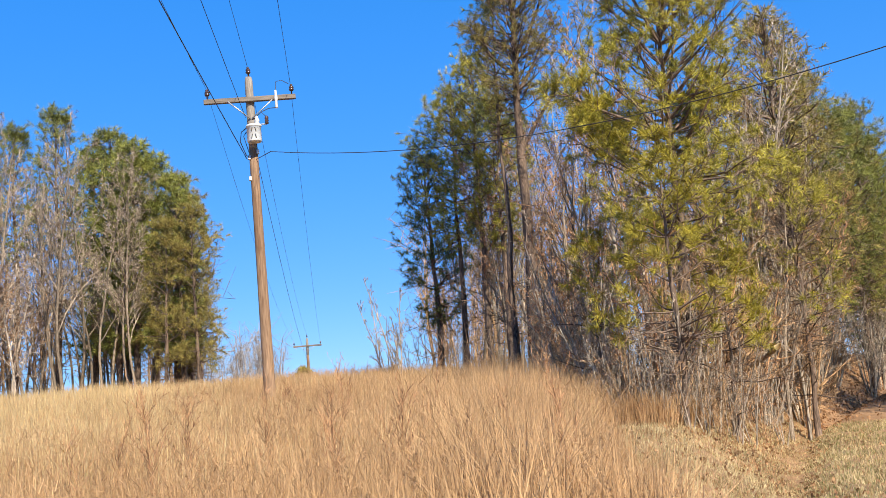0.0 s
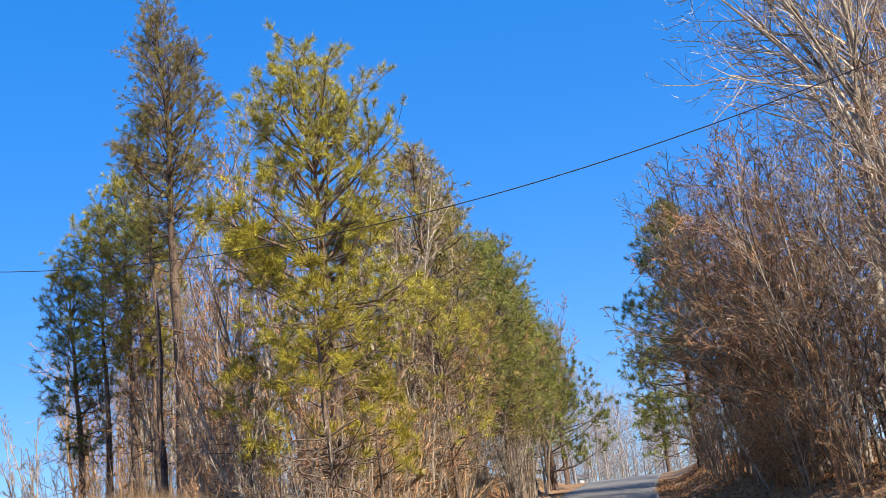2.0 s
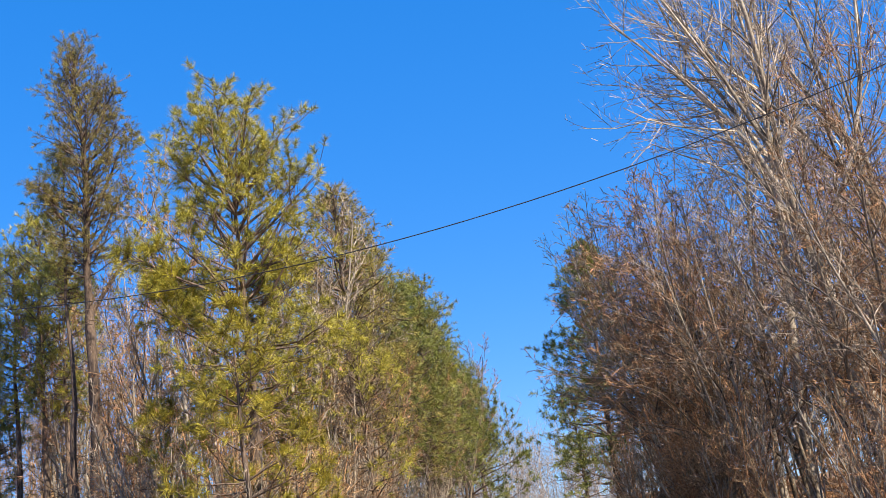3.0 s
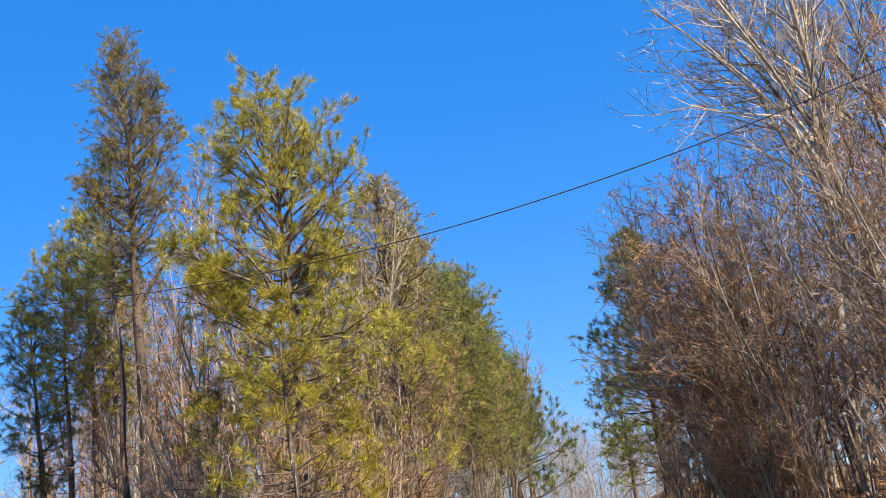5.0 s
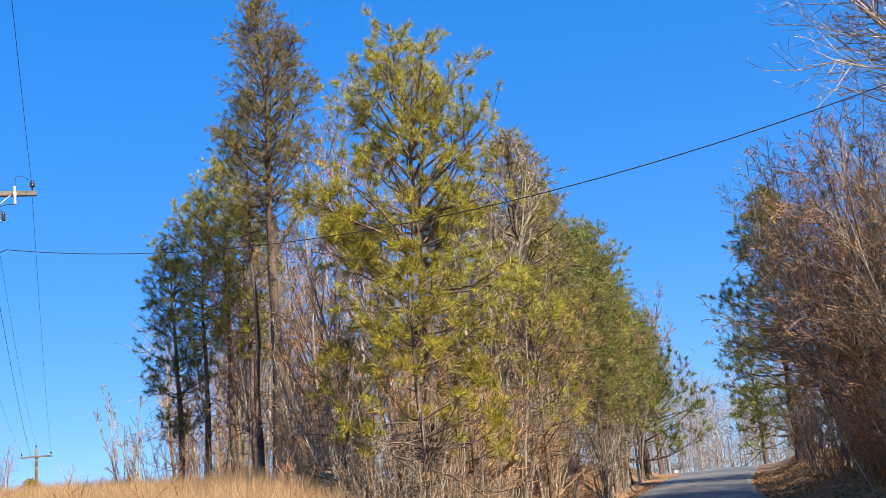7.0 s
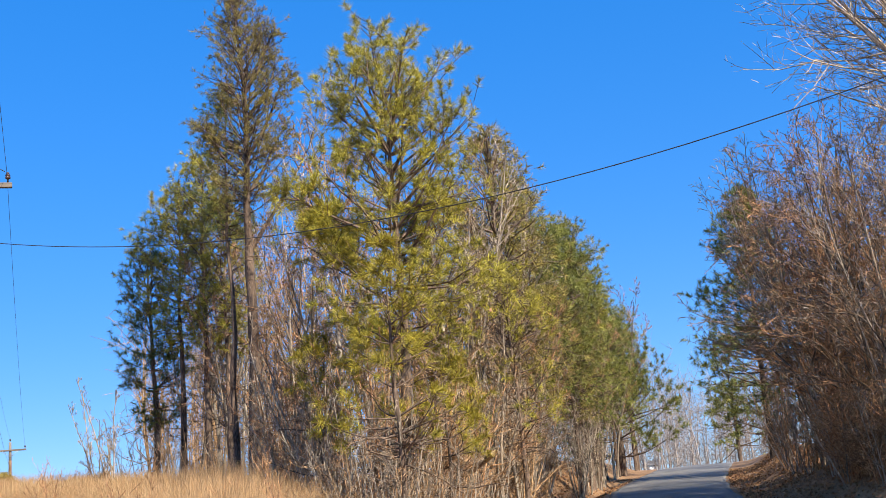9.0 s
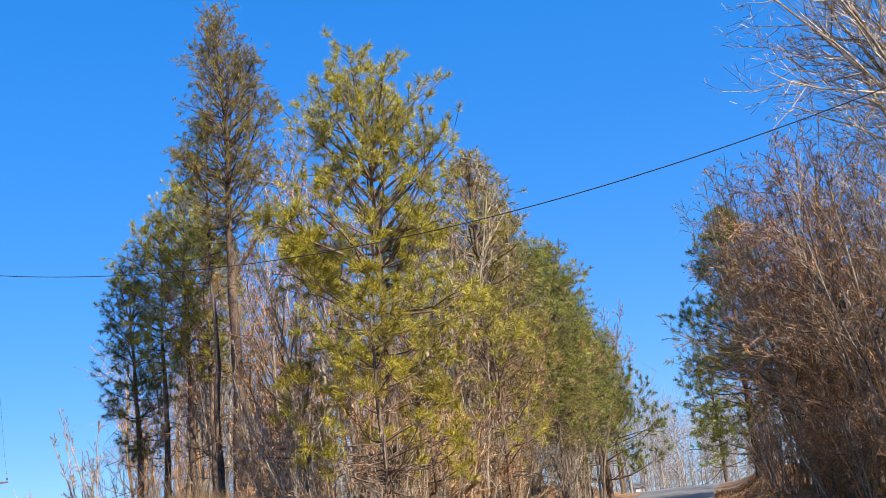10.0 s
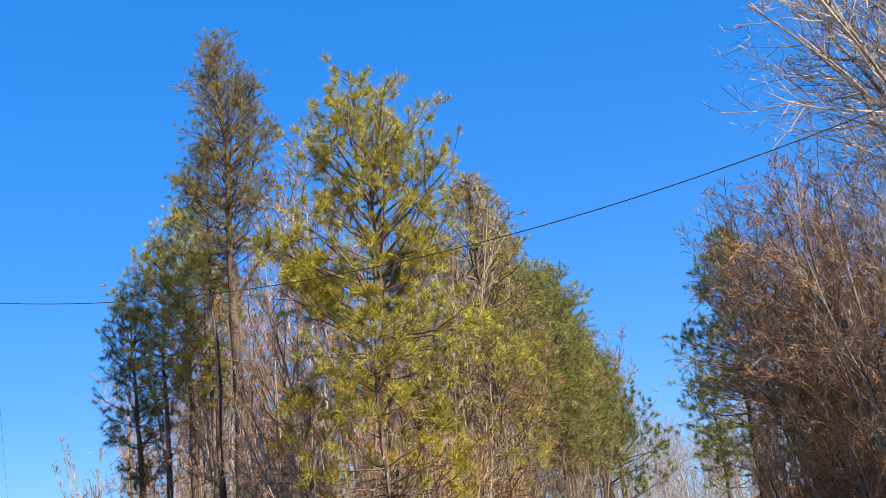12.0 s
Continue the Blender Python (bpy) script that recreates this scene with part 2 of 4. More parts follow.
def part(name, bm, mat, parent, label=""):
    """Links a bmesh as one mesh object under a thing."""
    me = bpy.data.meshes.new(name)
    bm.to_mesh(me)
    bm.free()
    me.materials.append(mat)
    return child(name, me, parent, label)


def tufts(name, pts, dirs, rng, needles, length, width, mat):
    """Bottlebrush needle tufts: needles stand out round the last stretch of each shoot."""
    pts, dirs = np.asarray(pts, float), np.asarray(dirs, float)
    dirs = dirs / (np.linalg.norm(dirs, axis=1, keepdims=True) + 1e-9)
    n = len(pts) * needles
    axis = np.repeat(dirs, needles, 0)
    size = np.repeat(rng.uniform(0.75, 1.25, (len(pts), 1)), needles, 0)
    s = rng.uniform(0, 1, (n, 1)) ** 1.3
    p = np.repeat(pts, needles, 0) - axis * s * length * size
    out = np.cross(axis, rng.normal(0, 1, (n, 3)))
    out /= np.linalg.norm(out, axis=1, keepdims=True) + 1e-9
    d = axis * (0.8 - 0.6 * s) + out * (0.62 + 0.35 * s) + rng.normal(0, 0.12, (n, 3))
    d[:, 2] -= 0.06
    d /= np.linalg.norm(d, axis=1, keepdims=True) + 1e-9
    side = np.cross(d, rng.normal(0, 1, d.shape))
    side /= np.linalg.norm(side, axis=1, keepdims=True) + 1e-9
    ln = length * size * rng.uniform(0.7, 1.15, (n, 1))
    v = np.stack([p - side * width / 2, p + side * width / 2, p + d * ln], 1).reshape(-1, 3)
    return raw_mesh(name, v, np.arange(len(v)).reshape(-1, 3), mat)


def leaves(name, pts, rng, size, mat):
    """Single curled leaves: two triangles each."""
    pts = np.asarray(pts, float)
    n = len(pts)
    a = rng.normal(0, 1, (n, 3))
    a /= np.linalg.norm(a, axis=1, keepdims=True)
    b = np.cross(a, rng.normal(0, 1, (n, 3)))
    b /= np.linalg.norm(b, axis=1, keepdims=True) + 1e-9
    s = size * rng.uniform(0.6, 1.3, (n, 1))
    up = np.cross(a, b)
    v = np.stack([pts - a * s * 0.5, pts + b * s * 0.3 + up * s * 0.12, pts + a * s * 0.5, pts - b * s * 0.3 + up * s * 0.12], 1).reshape(-1, 3)
    return raw_mesh(name, v, np.arange(len(v)).reshape(-1, 4), mat)


def wander(rng, start, way, length, steps, rise, jitter):
    """A crooked polyline."""
    pts, d = [np.array(start, float)], np.array(way, float)
    for _ in range(steps):
        d = d + rng.normal(0, jitter, 3)
        d[2] += rise
        d /= np.linalg.norm(d)
        pts.append(pts[-1] + d * length / steps)
    return np.array(pts), d


def add_line(segs, pts, r0, r1):
    n = len(pts) - 1
    r = np.linspace(r0, r1, n + 1)
    for i in range(n):
        segs.append((*pts[i], *pts[i + 1], r[i], r[i + 1]))


def side_way(rng, d, spread):
    """A direction that leaves d by about spread radians."""
    o = np.cross(d, rng.normal(0, 1, 3))
    o /= np.linalg.norm(o) + 1e-9
    return d * math.cos(spread) + o * math.sin(spread)


def pine(label, seed, height, radius, first, profile, whorls, per, mat, needles=30, length=0.24, width=0.016,
         twigs=5, lean=(0, 0), dead=14, needles_from=0.45, bark=None, droop=-8, forks=(), bare_limbs=0.0, crown_lift=58):
    """A pine: trunk with limbs, and a crown of needle tufts. first: where the crown starts, as a share of the height;
    profile: the crown's radii from its base to its top; forks: heavy limbs (height share, azimuth, length, climb in degrees);
    bare_limbs: the share of limbs without needles."""
    rng = np.random.default_rng(seed)
    root = tagged(new("pine_tree"), label, "tree")
    limbs, pts, dirs, fine = [], [], [], []
    axis = [np.array([0, 0, -0.4])]
    steps = 16
    bend = rng.normal(0, 0.10, (steps, 2)).cumsum(0) * height / 40
    for i in range(steps):
        f = (i + 1) / steps
        axis.append(np.array([lean[0] * f * f + bend[i, 0], lean[1] * f * f + bend[i, 1], height * f]))
    axis = np.array(axis)
    trunk_r = np.linspace(radius * 1.12, radius * 0.10, len(axis)) * (1 + 0.06 * rng.normal(0, 1, len(axis)))

    def on_axis(f):
        return np.array([np.interp(f * height, axis[:, 2], axis[:, c]) for c in range(3)])

    def foliate(line, ln, count, green):
        for j in range(count):
            g = needles_from + (0.98 - needles_from) * (j + rng.uniform(0, 1)) / count
            m = len(line) - 1
            i = min(int(g * m), m - 1)
            b = line[i] + (line[i + 1] - line[i]) * (g * m - i)
            d = side_way(rng, line[i + 1] - line[i], rng.uniform(0.5, 1.0))
            d = d / np.linalg.norm(d) + np.array([0, 0, 0.3])
            tl, te = wander(rng, b, d / np.linalg.norm(d), ln * rng.uniform(0.14, 0.32) + length * 0.9, 2, 0.12, 0.15)
            add_line(fine, tl, 0.011, 0.008)
            if green:
                pts.append(tl[-1]), dirs.append(te)

    for w in range(whorls):
        f = (w + rng.uniform(0, 0.8)) / whorls
        reach = np.interp(f, np.linspace(0, 1, len(profile)), profile)
        h = first + (1 - first) * f * 0.97
        for k in range(per):
            az = (k + rng.uniform(-0.4, 0.4)) * 2 * np.pi / per + w * 1.9
            el = math.radians(droop + crown_lift * f + rng.normal(0, 9))
            ln = reach * (rng.uniform(0.55, 1.15) if f < 0.82 else rng.uniform(0.62, 0.88))
            way = np.array([math.cos(az) * math.cos(el), math.sin(az) * math.cos(el), math.sin(el)])
            line, end = wander(rng, on_axis(h), way, ln, 5, 0.09, 0.12)
            r = max(0.012, min(radius * 0.35, 0.017 * ln + 0.008))
            add_line(limbs, line, r, 0.009)
            green = rng.uniform(0, 1) >= bare_limbs
            if green:
                pts.append(line[-1]), dirs.append(end)
            foliate(line, ln, twigs, green)
        if f > 0.9:
            pts.append(on_axis(h)), dirs.append(np.array([0, 0, 1.0]))
    for h, az, ln, climb in forks:
        a, e = math.radians(az), math.radians(climb)
        line, end = wander(rng, on_axis(h), (math.cos(a) * math.cos(e), math.sin(a) * math.cos(e), math.sin(e)), ln, 8, 0.05, 0.05)
        add_line(limbs, line, radius * 0.42, 0.015)
        pts.append(line[-1]), dirs.append(end)
        for i in range(4, 9):
            for q in range(2):
                sub, e2 = wander(rng, line[i], side_way(rng, end, rng.uniform(0.5, 1.0)), ln * rng.uniform(0.15, 0.35), 4, 0.06, 0.15)
                add_line(limbs, sub, 0.02, 0.009)
                pts.append(sub[-1]), dirs.append(e2)
                foliate(sub, ln * 0.3, twigs, True)
    for k in range(dead):
        h = rng.uniform(0.12, first + 0.15)
        az = rng.uniform(0, 2 * np.pi)
        line, _ = wander(rng, on_axis(h), (math.cos(az), math.sin(az), rng.uniform(-0.3, 0.3)), rng.uniform(0.4, 1.8), 3, 0.03, 0.2)
        add_line(limbs, line, 0.022, 0.009)
        tl, _ = wander(rng, line[2], side_way(rng, line[3] - line[2], 0.8), rng.uniform(0.2, 0.7), 2, 0.05, 0.2)
        add_line(fine, tl, 0.011, 0.007)
    child("trunk", pipe("trunk", axis, trunk_r, 10, bark or M_BARK_PINE), root)
    tagged(child("branchwork", twig_mesh("branchwork", limbs, fine, rng, bark or M_BARK_PINE), root), kind="stuff")
    tagged(child("crown", tufts("crown", pts, dirs, rng, needles, length, width, mat), root), kind="stuff")
    return root


def bare_tree(label, seed, height, radius, limbs_n, twig_mat, bark, first=0.3, climb=50, kids=(6, 5, 3), stems=1, leaf_count=0,
              twig_r=0.010, limb_len=0.36, rise=0.05, crook=0.10, lean=(0, 0), sweep=(0, 0), fork=0.0, taper=0.7,
              name="bare_tree", category="tree"):
    """A leafless tree: stems that carry limbs, which branch three times. climb: the limbs' rise in degrees at the stem;
    rise: how fast they turn upwards; sweep: a sideways pull on the limbs; fork: share of the height at which the stem ends
    and parts into limbs like a vase (0: it runs to the top); taper: how much shorter the upper limbs are."""
    rng = np.random.default_rng(seed)
    root = tagged(new(name), label, category)
    heavy, light, fine, tips = [], [], [], []
    pull = np.array([sweep[0], sweep[1], 0.0])

    def branch(start, way, ln, r, level):
        n = (7, 4, 2, 2)[level]
        line, d = [np.array(start, float)], np.array(way, float)
        for _ in range(n):
            d = d + rng.normal(0, crook * (1 + 0.35 * level), 3) + pull * 0.25
            d[2] += rise
            d /= np.linalg.norm(d)
            line.append(line[-1] + d * ln / n)
        end = max(r * (0.3 if level < 2 else 0.6), twig_r * 0.8)
        add_line((heavy, light, fine, fine)[level], line, r, end)
        if level == 3:
            tips.append(line[-1])
            return
        count = kids[level]
        low = 0.12 if level else 0.2
        for k in range(count):
            g = low + (0.99 - low) * (k + rng.uniform(0, 1)) / count
            i = min(int(g * n), n - 1)
            b = line[i] + (line[i + 1] - line[i]) * (g * n - i)
            t = (line[i + 1] - line[i]) / (ln / n)
            branch(b, side_way(rng, t, rng.uniform(0.4, 0.95)), ln * rng.uniform(0.32, 0.6) * (1.15 - 0.6 * g),
                   max(twig_r, (r + (end - r) * g) * 0.6), level + 1)

    for s in range(stems):
        az = rng.uniform(0, 2 * np.pi)
        tilt = rng.uniform(0.1, 0.32) if stems > 1 else 0.03
        way = np.array([math.cos(az) * tilt + lean[0], math.sin(az) * tilt + lean[1], 1.0])
        full = height * (rng.uniform(0.65, 1.0) if stems > 1 else 1.0)
        hh = full * fork if fork else full
        axis, top = wander(rng, (way[0] * 0.2, way[1] * 0.2, -0.35), way / np.linalg.norm(way), hh, 9, 0.02, 0.05)
        child("trunk", pipe("trunk", axis, np.linspace(radius, radius * 0.62 if fork else max(radius * 0.12, 0.014), len(axis)), 8, bark), root)
        for k in range(limbs_n):
            q = (k + rng.uniform(0, 0.9)) / limbs_n
            f = (0.72 + 0.28 * q) if fork else first + (0.97 - first) * q
            i = min(int(f * 9), 8)
            b = axis[i] + (axis[i + 1] - axis[i]) * (f * 9 - i)
            az = k * 2.4 + rng.normal(0, 0.4)
            el = math.radians(climb * rng.uniform(0.75, 1.25) + (25 * q if fork else 0))
            d = np.array([math.cos(az) * math.cos(el), math.sin(az) * math.cos(el), math.sin(el)]) + pull
            ln = (full - hh) * rng.uniform(0.75, 1.1) if fork else full * limb_len * (1.15 - taper * f) * rng.uniform(0.7, 1.2)
            r = radius * rng.uniform(0.3, 0.48) if fork else radius * (1.05 - f) * 0.42 + 0.012
            branch(b, d / np.linalg.norm(d), ln, r, 0)
    v, f4 = tube_arrays(heavy, 4)
    tagged(child("branchwork", raw_mesh("branchwork", v, f4, bark, True), root), kind="stuff")
    tagged(child("crown", twig_mesh("crown", light, fine, rng, twig_mat), root), kind="stuff")
    if leaf_count:
        tips = np.array(tips)
        pick = tips[rng.integers(0, len(tips), leaf_count)] + rng.normal(0, 0.12, (leaf_count, 3))
        tagged(child("dead_leaves", leaves("dead_leaves", pick, rng, 0.11, M_DEAD_LEAF), root, "curled dead brown leaves still hanging"), kind="stuff")
    return root


def clear(x, y, gap):
    """Moves a spot sideways until it is gap metres off the road's edge."""
    for _ in range(40):
        off = float(road_near(x, y)[0][0])
        if abs(off) > HALF + gap:
            break
        x += 0.3 if off > 0 else -0.3
    return x, y


def place(ob, x, y, turn=0.0, size=1.0, tall=1.0, group="", first=False, tilt=(0, 0)):
    """Stands a tree, or a copy of it, on the ground."""
    x, y = clear(x, y, 2.5 if y < 50 else 1.4)
    m = pose(x, y, gz(x, y) - 0.05, tilt[0], tilt[1], turn)
    o = ob if first else copy_thing(ob, m)
    if first:
        o.matrix_basis = m
    o.scale = (size, size, size * tall)
    if group:
        tagged(o, group=group)
    return o


def spread_out(rng, model_list, spots, group, low=0.85, high=1.15):
    """Copies of the models at the spots (x, y, size); the models themselves take the first ones."""
    for i, (x, y, s) in enumerate(spots):
        ob = model_list[i % len(model_list)]
        place(ob, x, y, rng.uniform(0, 360), s * rng.uniform(low, high), rng.uniform(0.92, 1.08), group, first=i < len(model_list),
              tilt=(rng.normal(0, 1.5), rng.normal(0, 1.5)))


# ---- ground and road ----
def axis_steps(inner0, inner1, fine, outer0, outer1):
    mid = np.arange(inner0, inner1 + 1e-6, fine)
    lo, hi, s = [inner0], [inner1], fine
    while lo[-1] > outer0:
        s *= 1.35
        lo.append(max(outer0, lo[-1] - s))
    s = fine
    while hi[-1] < outer1:
        s *= 1.35
        hi.append(min(outer1, hi[-1] + s))
    return np.r_[lo[:0:-1], mid, hi[1:]]


gx, gy = axis_steps(-22, 62, 0.5, -1500, 1500), axis_steps(4, 92, 0.5, -600, 2200)
GX, GY = np.meshgrid(gx, gy)
GZ = ground_z(GX.ravel(), GY.ravel())
GZ = GZ + 0.03 * np.random.default_rng(2).normal(0, 1, GZ.shape) * (np.abs(road_near(GX.ravel(), GY.ravel())[0]) > HALF + 0.6)
nx, ny = len(gx), len(gy)
idx = np.arange(nx * ny).reshape(ny, nx)
quads = np.stack([idx[:-1, :-1], idx[:-1, 1:], idx[1:, 1:], idx[1:, :-1]], -1).reshape(-1, 4)
ground = new("ground", raw_mesh("ground", np.stack([GX.ravel(), GY.ravel(), GZ], 1), quads, M_SOIL, True))
tagged(ground, "brown leaf-littered winter ground rising to a field crest", "ground", kind="structure")

tan = np.gradient(ROAD_P[:, :2], axis=0)
tan /= np.linalg.norm(tan, axis=1, keepdims=True)
nrm = np.stack([tan[:, 1], -tan[:, 0]], 1)
rng_r = np.random.default_rng(5)
cross_ = [(-1, -0.35), (-1, 0.0), (-0.93, 0.015), (-0.5, 0.04), (0, 0.06), (0.5, 0.04), (0.93, 0.015), (1, 0.0), (1, -0.35)]
rv = []
for i in range(len(ROAD_P)):
    wob = 0.06 * rng_r.normal(0, 1, 2)
    for u, dz in cross_:
        w = HALF * u + (wob[0] if u <= -0.93 else wob[1] if u >= 0.93 else 0)
        rv.append((ROAD_P[i, 0] + nrm[i, 0] * w, ROAD_P[i, 1] + nrm[i, 1] * w, ROAD_P[i, 2] + dz))
k = len(cross_)
rf = [(i * k + j, i * k + j + 1, (i + 1) * k + j + 1, (i + 1) * k + j) for i in range(len(ROAD_P) - 1) for j in range(k - 1)]
road = new("road", raw_mesh("road", rv, np.array(rf), M_ROAD, True))
tagged(road, "narrow grey worn asphalt country road over a crest", "road", kind="structure")

# ---- power line ----
POLE = (0.0, 32.0)
POLE_TOP = 12.15


def lathe(profile, sides=14):
    """A bmesh turned from (radius, z) pairs."""
    bm = bmesh.new()
    rings = [[bm.verts.new((r * math.cos(2 * math.pi * i / sides), r * math.sin(2 * math.pi * i / sides), z)) for i in range(sides)] for r, z in profile]
    for a, b in zip(rings, rings[1:]):
        for i in range(sides):
            bm.faces.new((a[i], a[(i + 1) % sides], b[(i + 1) % sides], b[i]))
    bm.faces.new(rings[0][::-1])
    bm.faces.new(rings[-1])
    for f in bm.faces:
        f.smooth = len(f.verts) == 4
    return bm


def box(sx, sy, sz, bevel=0.01):
    bm = bmesh.new()
    bmesh.ops.create_cube(bm, size=1.0, matrix=Matrix.Diagonal((sx, sy, sz, 1)))
    if bevel:
        bmesh.ops.bevel(bm, geom=bm.edges[:], offset=bevel, segments=1, affect="EDGES")
    return bm


def moved(bm, m):
    bm.transform(m)
    return bm


def rod(a, b, r, sides=8):
    a, b = Vector(a), Vector(b)
    bm = lathe([(r, 0), (r, (b - a).length)], sides)
    return moved(bm, Matrix.Translation(a) @ (b - a).to_track_quat("Z", "Y").to_matrix().to_4x4())


def insulator(parent, x, y, z, mat=None):
    bm = lathe([(0.02, -0.12), (0.02, 0), (0.06, 0.01), (0.075, 0.05), (0.045, 0.07), (0.07, 0.09), (0.06, 0.13), (0.035, 0.15), (0.045, 0.18), (0.02, 0.2)], 12)
    return part("insulator", moved(bm, pose(x, y, z)), mat or M_PORCELAIN, parent, "brown glazed porcelain insulator")


def utility_pole(x, y, top, label, equipped):
    base = gz(x, y)
    h = top - base
    root = tagged(new("utility_pole"), label, "pole")
    root.matrix_basis = pose(x + (0.2 if equipped else 0), y, base, 0, -1.1 if equipped else 0, 0)
    prof = [(0.165 - 0.055 * f + 0.004 * math.sin(9 * f), -0.5 + (h + 0.5) * f) for f in np.linspace(0, 0.8, 14)]
    part("pole_shaft", lathe(prof, 16), M_POLE, root, "brown weathered wooden pole shaft")
    part("pole_head", lathe([(0.122, 0.75 * h), (0.118, 0.9 * h), (0.108, h - 0.1), (0.085, h)], 16), M_POLE_GREY, root, "grey split wooden pole head")
    arm_z = h - 0.70
    part("crossarm", moved(box(2.55, 0.12, 0.14, 0.015), pose(0, -0.17, arm_z, 0, -1.3, 0)), M_ARM, root, "grey weathered wooden crossarm")
    for s in (-1, 1):
        part("brace", rod((s * 0.62, -0.24, arm_z - 0.05), (0.02 * s, -0.14, arm_z - 0.55), 0.018, 6), M_STEEL, root, "flat steel arm brace")
        insulator(root, s * 1.17, -0.17, arm_z + 0.17 + 0.026 * s)
    insulator(root, 0, -0.02, h + 0.1)
    if equipped:
        can = part("transformer_tank", moved(lathe([(0.05, -0.01), (0.185, 0), (0.2, 0.03), (0.2, 0.42), (0.22, 0.43), (0.22, 0.46), (0.19, 0.49), (0.05, 0.51)], 24),
                                             pose(0.05, -0.40, h - 2.0)), M_CAN, root, "light grey enamelled transformer tank")
        part("hanger", moved(box(0.12, 0.2, 0.08), pose(0.02, -0.16, h - 1.62)), M_STEEL, can)
        part("hanger", moved(box(0.12, 0.2, 0.08), pose(0.02, -0.16, h - 1.92)), M_STEEL, can)
        for i, zz in enumerate((-1.68, -1.87)):
            for dx, rot in ((-0.05, 14), (0.05, -14)):
                part("number_bar", moved(box(0.022, 0.012, 0.12, 0), pose(0.04 + dx, -0.603, h + zz, 0, rot, 0)), M_MARK, can, "black painted mark")
        part("bushing", moved(lathe([(0.05, 0), (0.08, 0.02), (0.06, 0.08), (0.08, 0.1), (0.05, 0.17), (0.03, 0.24)], 12), pose(0.15, -0.4, h - 1.5)), M_PORCELAIN_PALE, root, "pale porcelain bushing")
        part("arrester", moved(lathe([(0.035, 0), (0.06, 0.03), (0.04, 0.07), (0.06, 0.1), (0.04, 0.14), (0.06, 0.17), (0.03, 0.24)], 10), pose(0.42, -0.4, h - 1.5)), M_PORCELAIN, root, "dark lightning arrester")
        part("arrester_bracket", rod((0.2, -0.42, h - 1.5), (0.42, -0.4, h - 1.5), 0.015, 6), M_STEEL, root)
        part("fuse_cutout", moved(lathe([(0.03, -0.3), (0.045, -0.28), (0.035, -0.1), (0.055, 0), (0.035, 0.1), (0.03, 0.22)], 10), pose(0.72, -0.28, arm_z - 0.02)), M_PORCELAIN_PALE, root, "pale fuse cutout on the crossarm")
        for pts, r in (([(0.72, -0.28, arm_z - 0.3), (0.5, -0.3, arm_z - 0.32), (0.3, -0.35, arm_z - 0.42), (0.15, -0.4, h - 1.27)], 0.012),
                       ([(0.72, -0.28, arm_z + 0.2), (0.75, -0.28, arm_z + 0.45), (0.9, -0.25, arm_z + 0.5), (1.1, -0.2, arm_z + 0.4)], 0.01),
                       ([(0.15, -0.4, h - 1.27), (0.28, -0.42, h - 1.15), (0.4, -0.4, h - 1.27)], 0.01),
                       ([(-0.15, -0.45, h - 1.6), (-0.3, -0.4, h - 1.7), (-0.34, -0.3, h - 1.95), (-0.2, -0.15, h - 2.3), (-0.1, -0.1, h - 2.35)], 0.014),
                       ([(-0.15, -0.42, h - 1.7), (-0.24, -0.35, h - 1.8), (-0.12, -0.2, h - 2.25)], 0.012)):
            child("jumper_wire", pipe("jumper_wire", pts, r, 6, M_WIRE), root)
        for side, zz in ((-0.12, -2.35), (0.12, -2.2), (-0.13, -2.95)):
            part("spool_bracket", moved(box(0.08, 0.1, 0.12), pose(side, -0.08, h + zz)), M_STEEL, root)
    return root


def cable(label, a, b, sag, r, n=40):
    a, b = np.array(a, float), np.array(b, float)
    f = np.linspace(0, 1, n + 1)[:, None]
    pts = a + (b - a) * f
    pts[:, 2] -= 4 * sag * (f * (1 - f))[:, 0]
    return tagged(new("power_cable", pipe("power_cable", pts, r, 6, M_WIRE)), label, "cable", "power line cables")


main_pole = utility_pole(*POLE, POLE_TOP, "brown wooden utility pole with transformer, standing in tall grass", True)
FAR = (4.1, 105.0)
far_pole = utility_pole(*FAR, 11.7, "small distant wooden utility pole with crossarm behind the field crest", False)
BACK = (-5.2, -52.0)
arm = POLE_TOP - 0.36
for dx, dz in ((-1.17, 0.0), (0.0, 0.60), (1.17, 0.03)):
    cable("thin dark overhead line wire to the distant pole", (dx, POLE[1] - 0.17, arm + dz), (FAR[0] + dx, FAR[1] - 0.17, 11.4 + dz), 0.9, 0.0055)
    cable("thin dark overhead line wire running over the field", (dx, POLE[1] - 0.17, arm + dz), (BACK[0] + dx * (2.5 if dx < 0 else 1.0), BACK[1], 12.4 + dz), 1.2, 0.006)
cable("neutral wire below the transformer to the distant pole", (0.12, POLE[1], POLE_TOP - 2.2), (FAR[0], FAR[1], 9.6), 0.8, 0.008)
cable("neutral wire below the crossarm over the field", (-0.12, POLE[1] - 0.1, POLE_TOP - 1.2), (-5.9, -40, 11.2), 0.6, 0.008)
cable("thick black service cable over the field", (-0.13, POLE[1] - 0.1, POLE_TOP - 2.4), (-6.1, -20, 10.4), 0.3, 0.012)
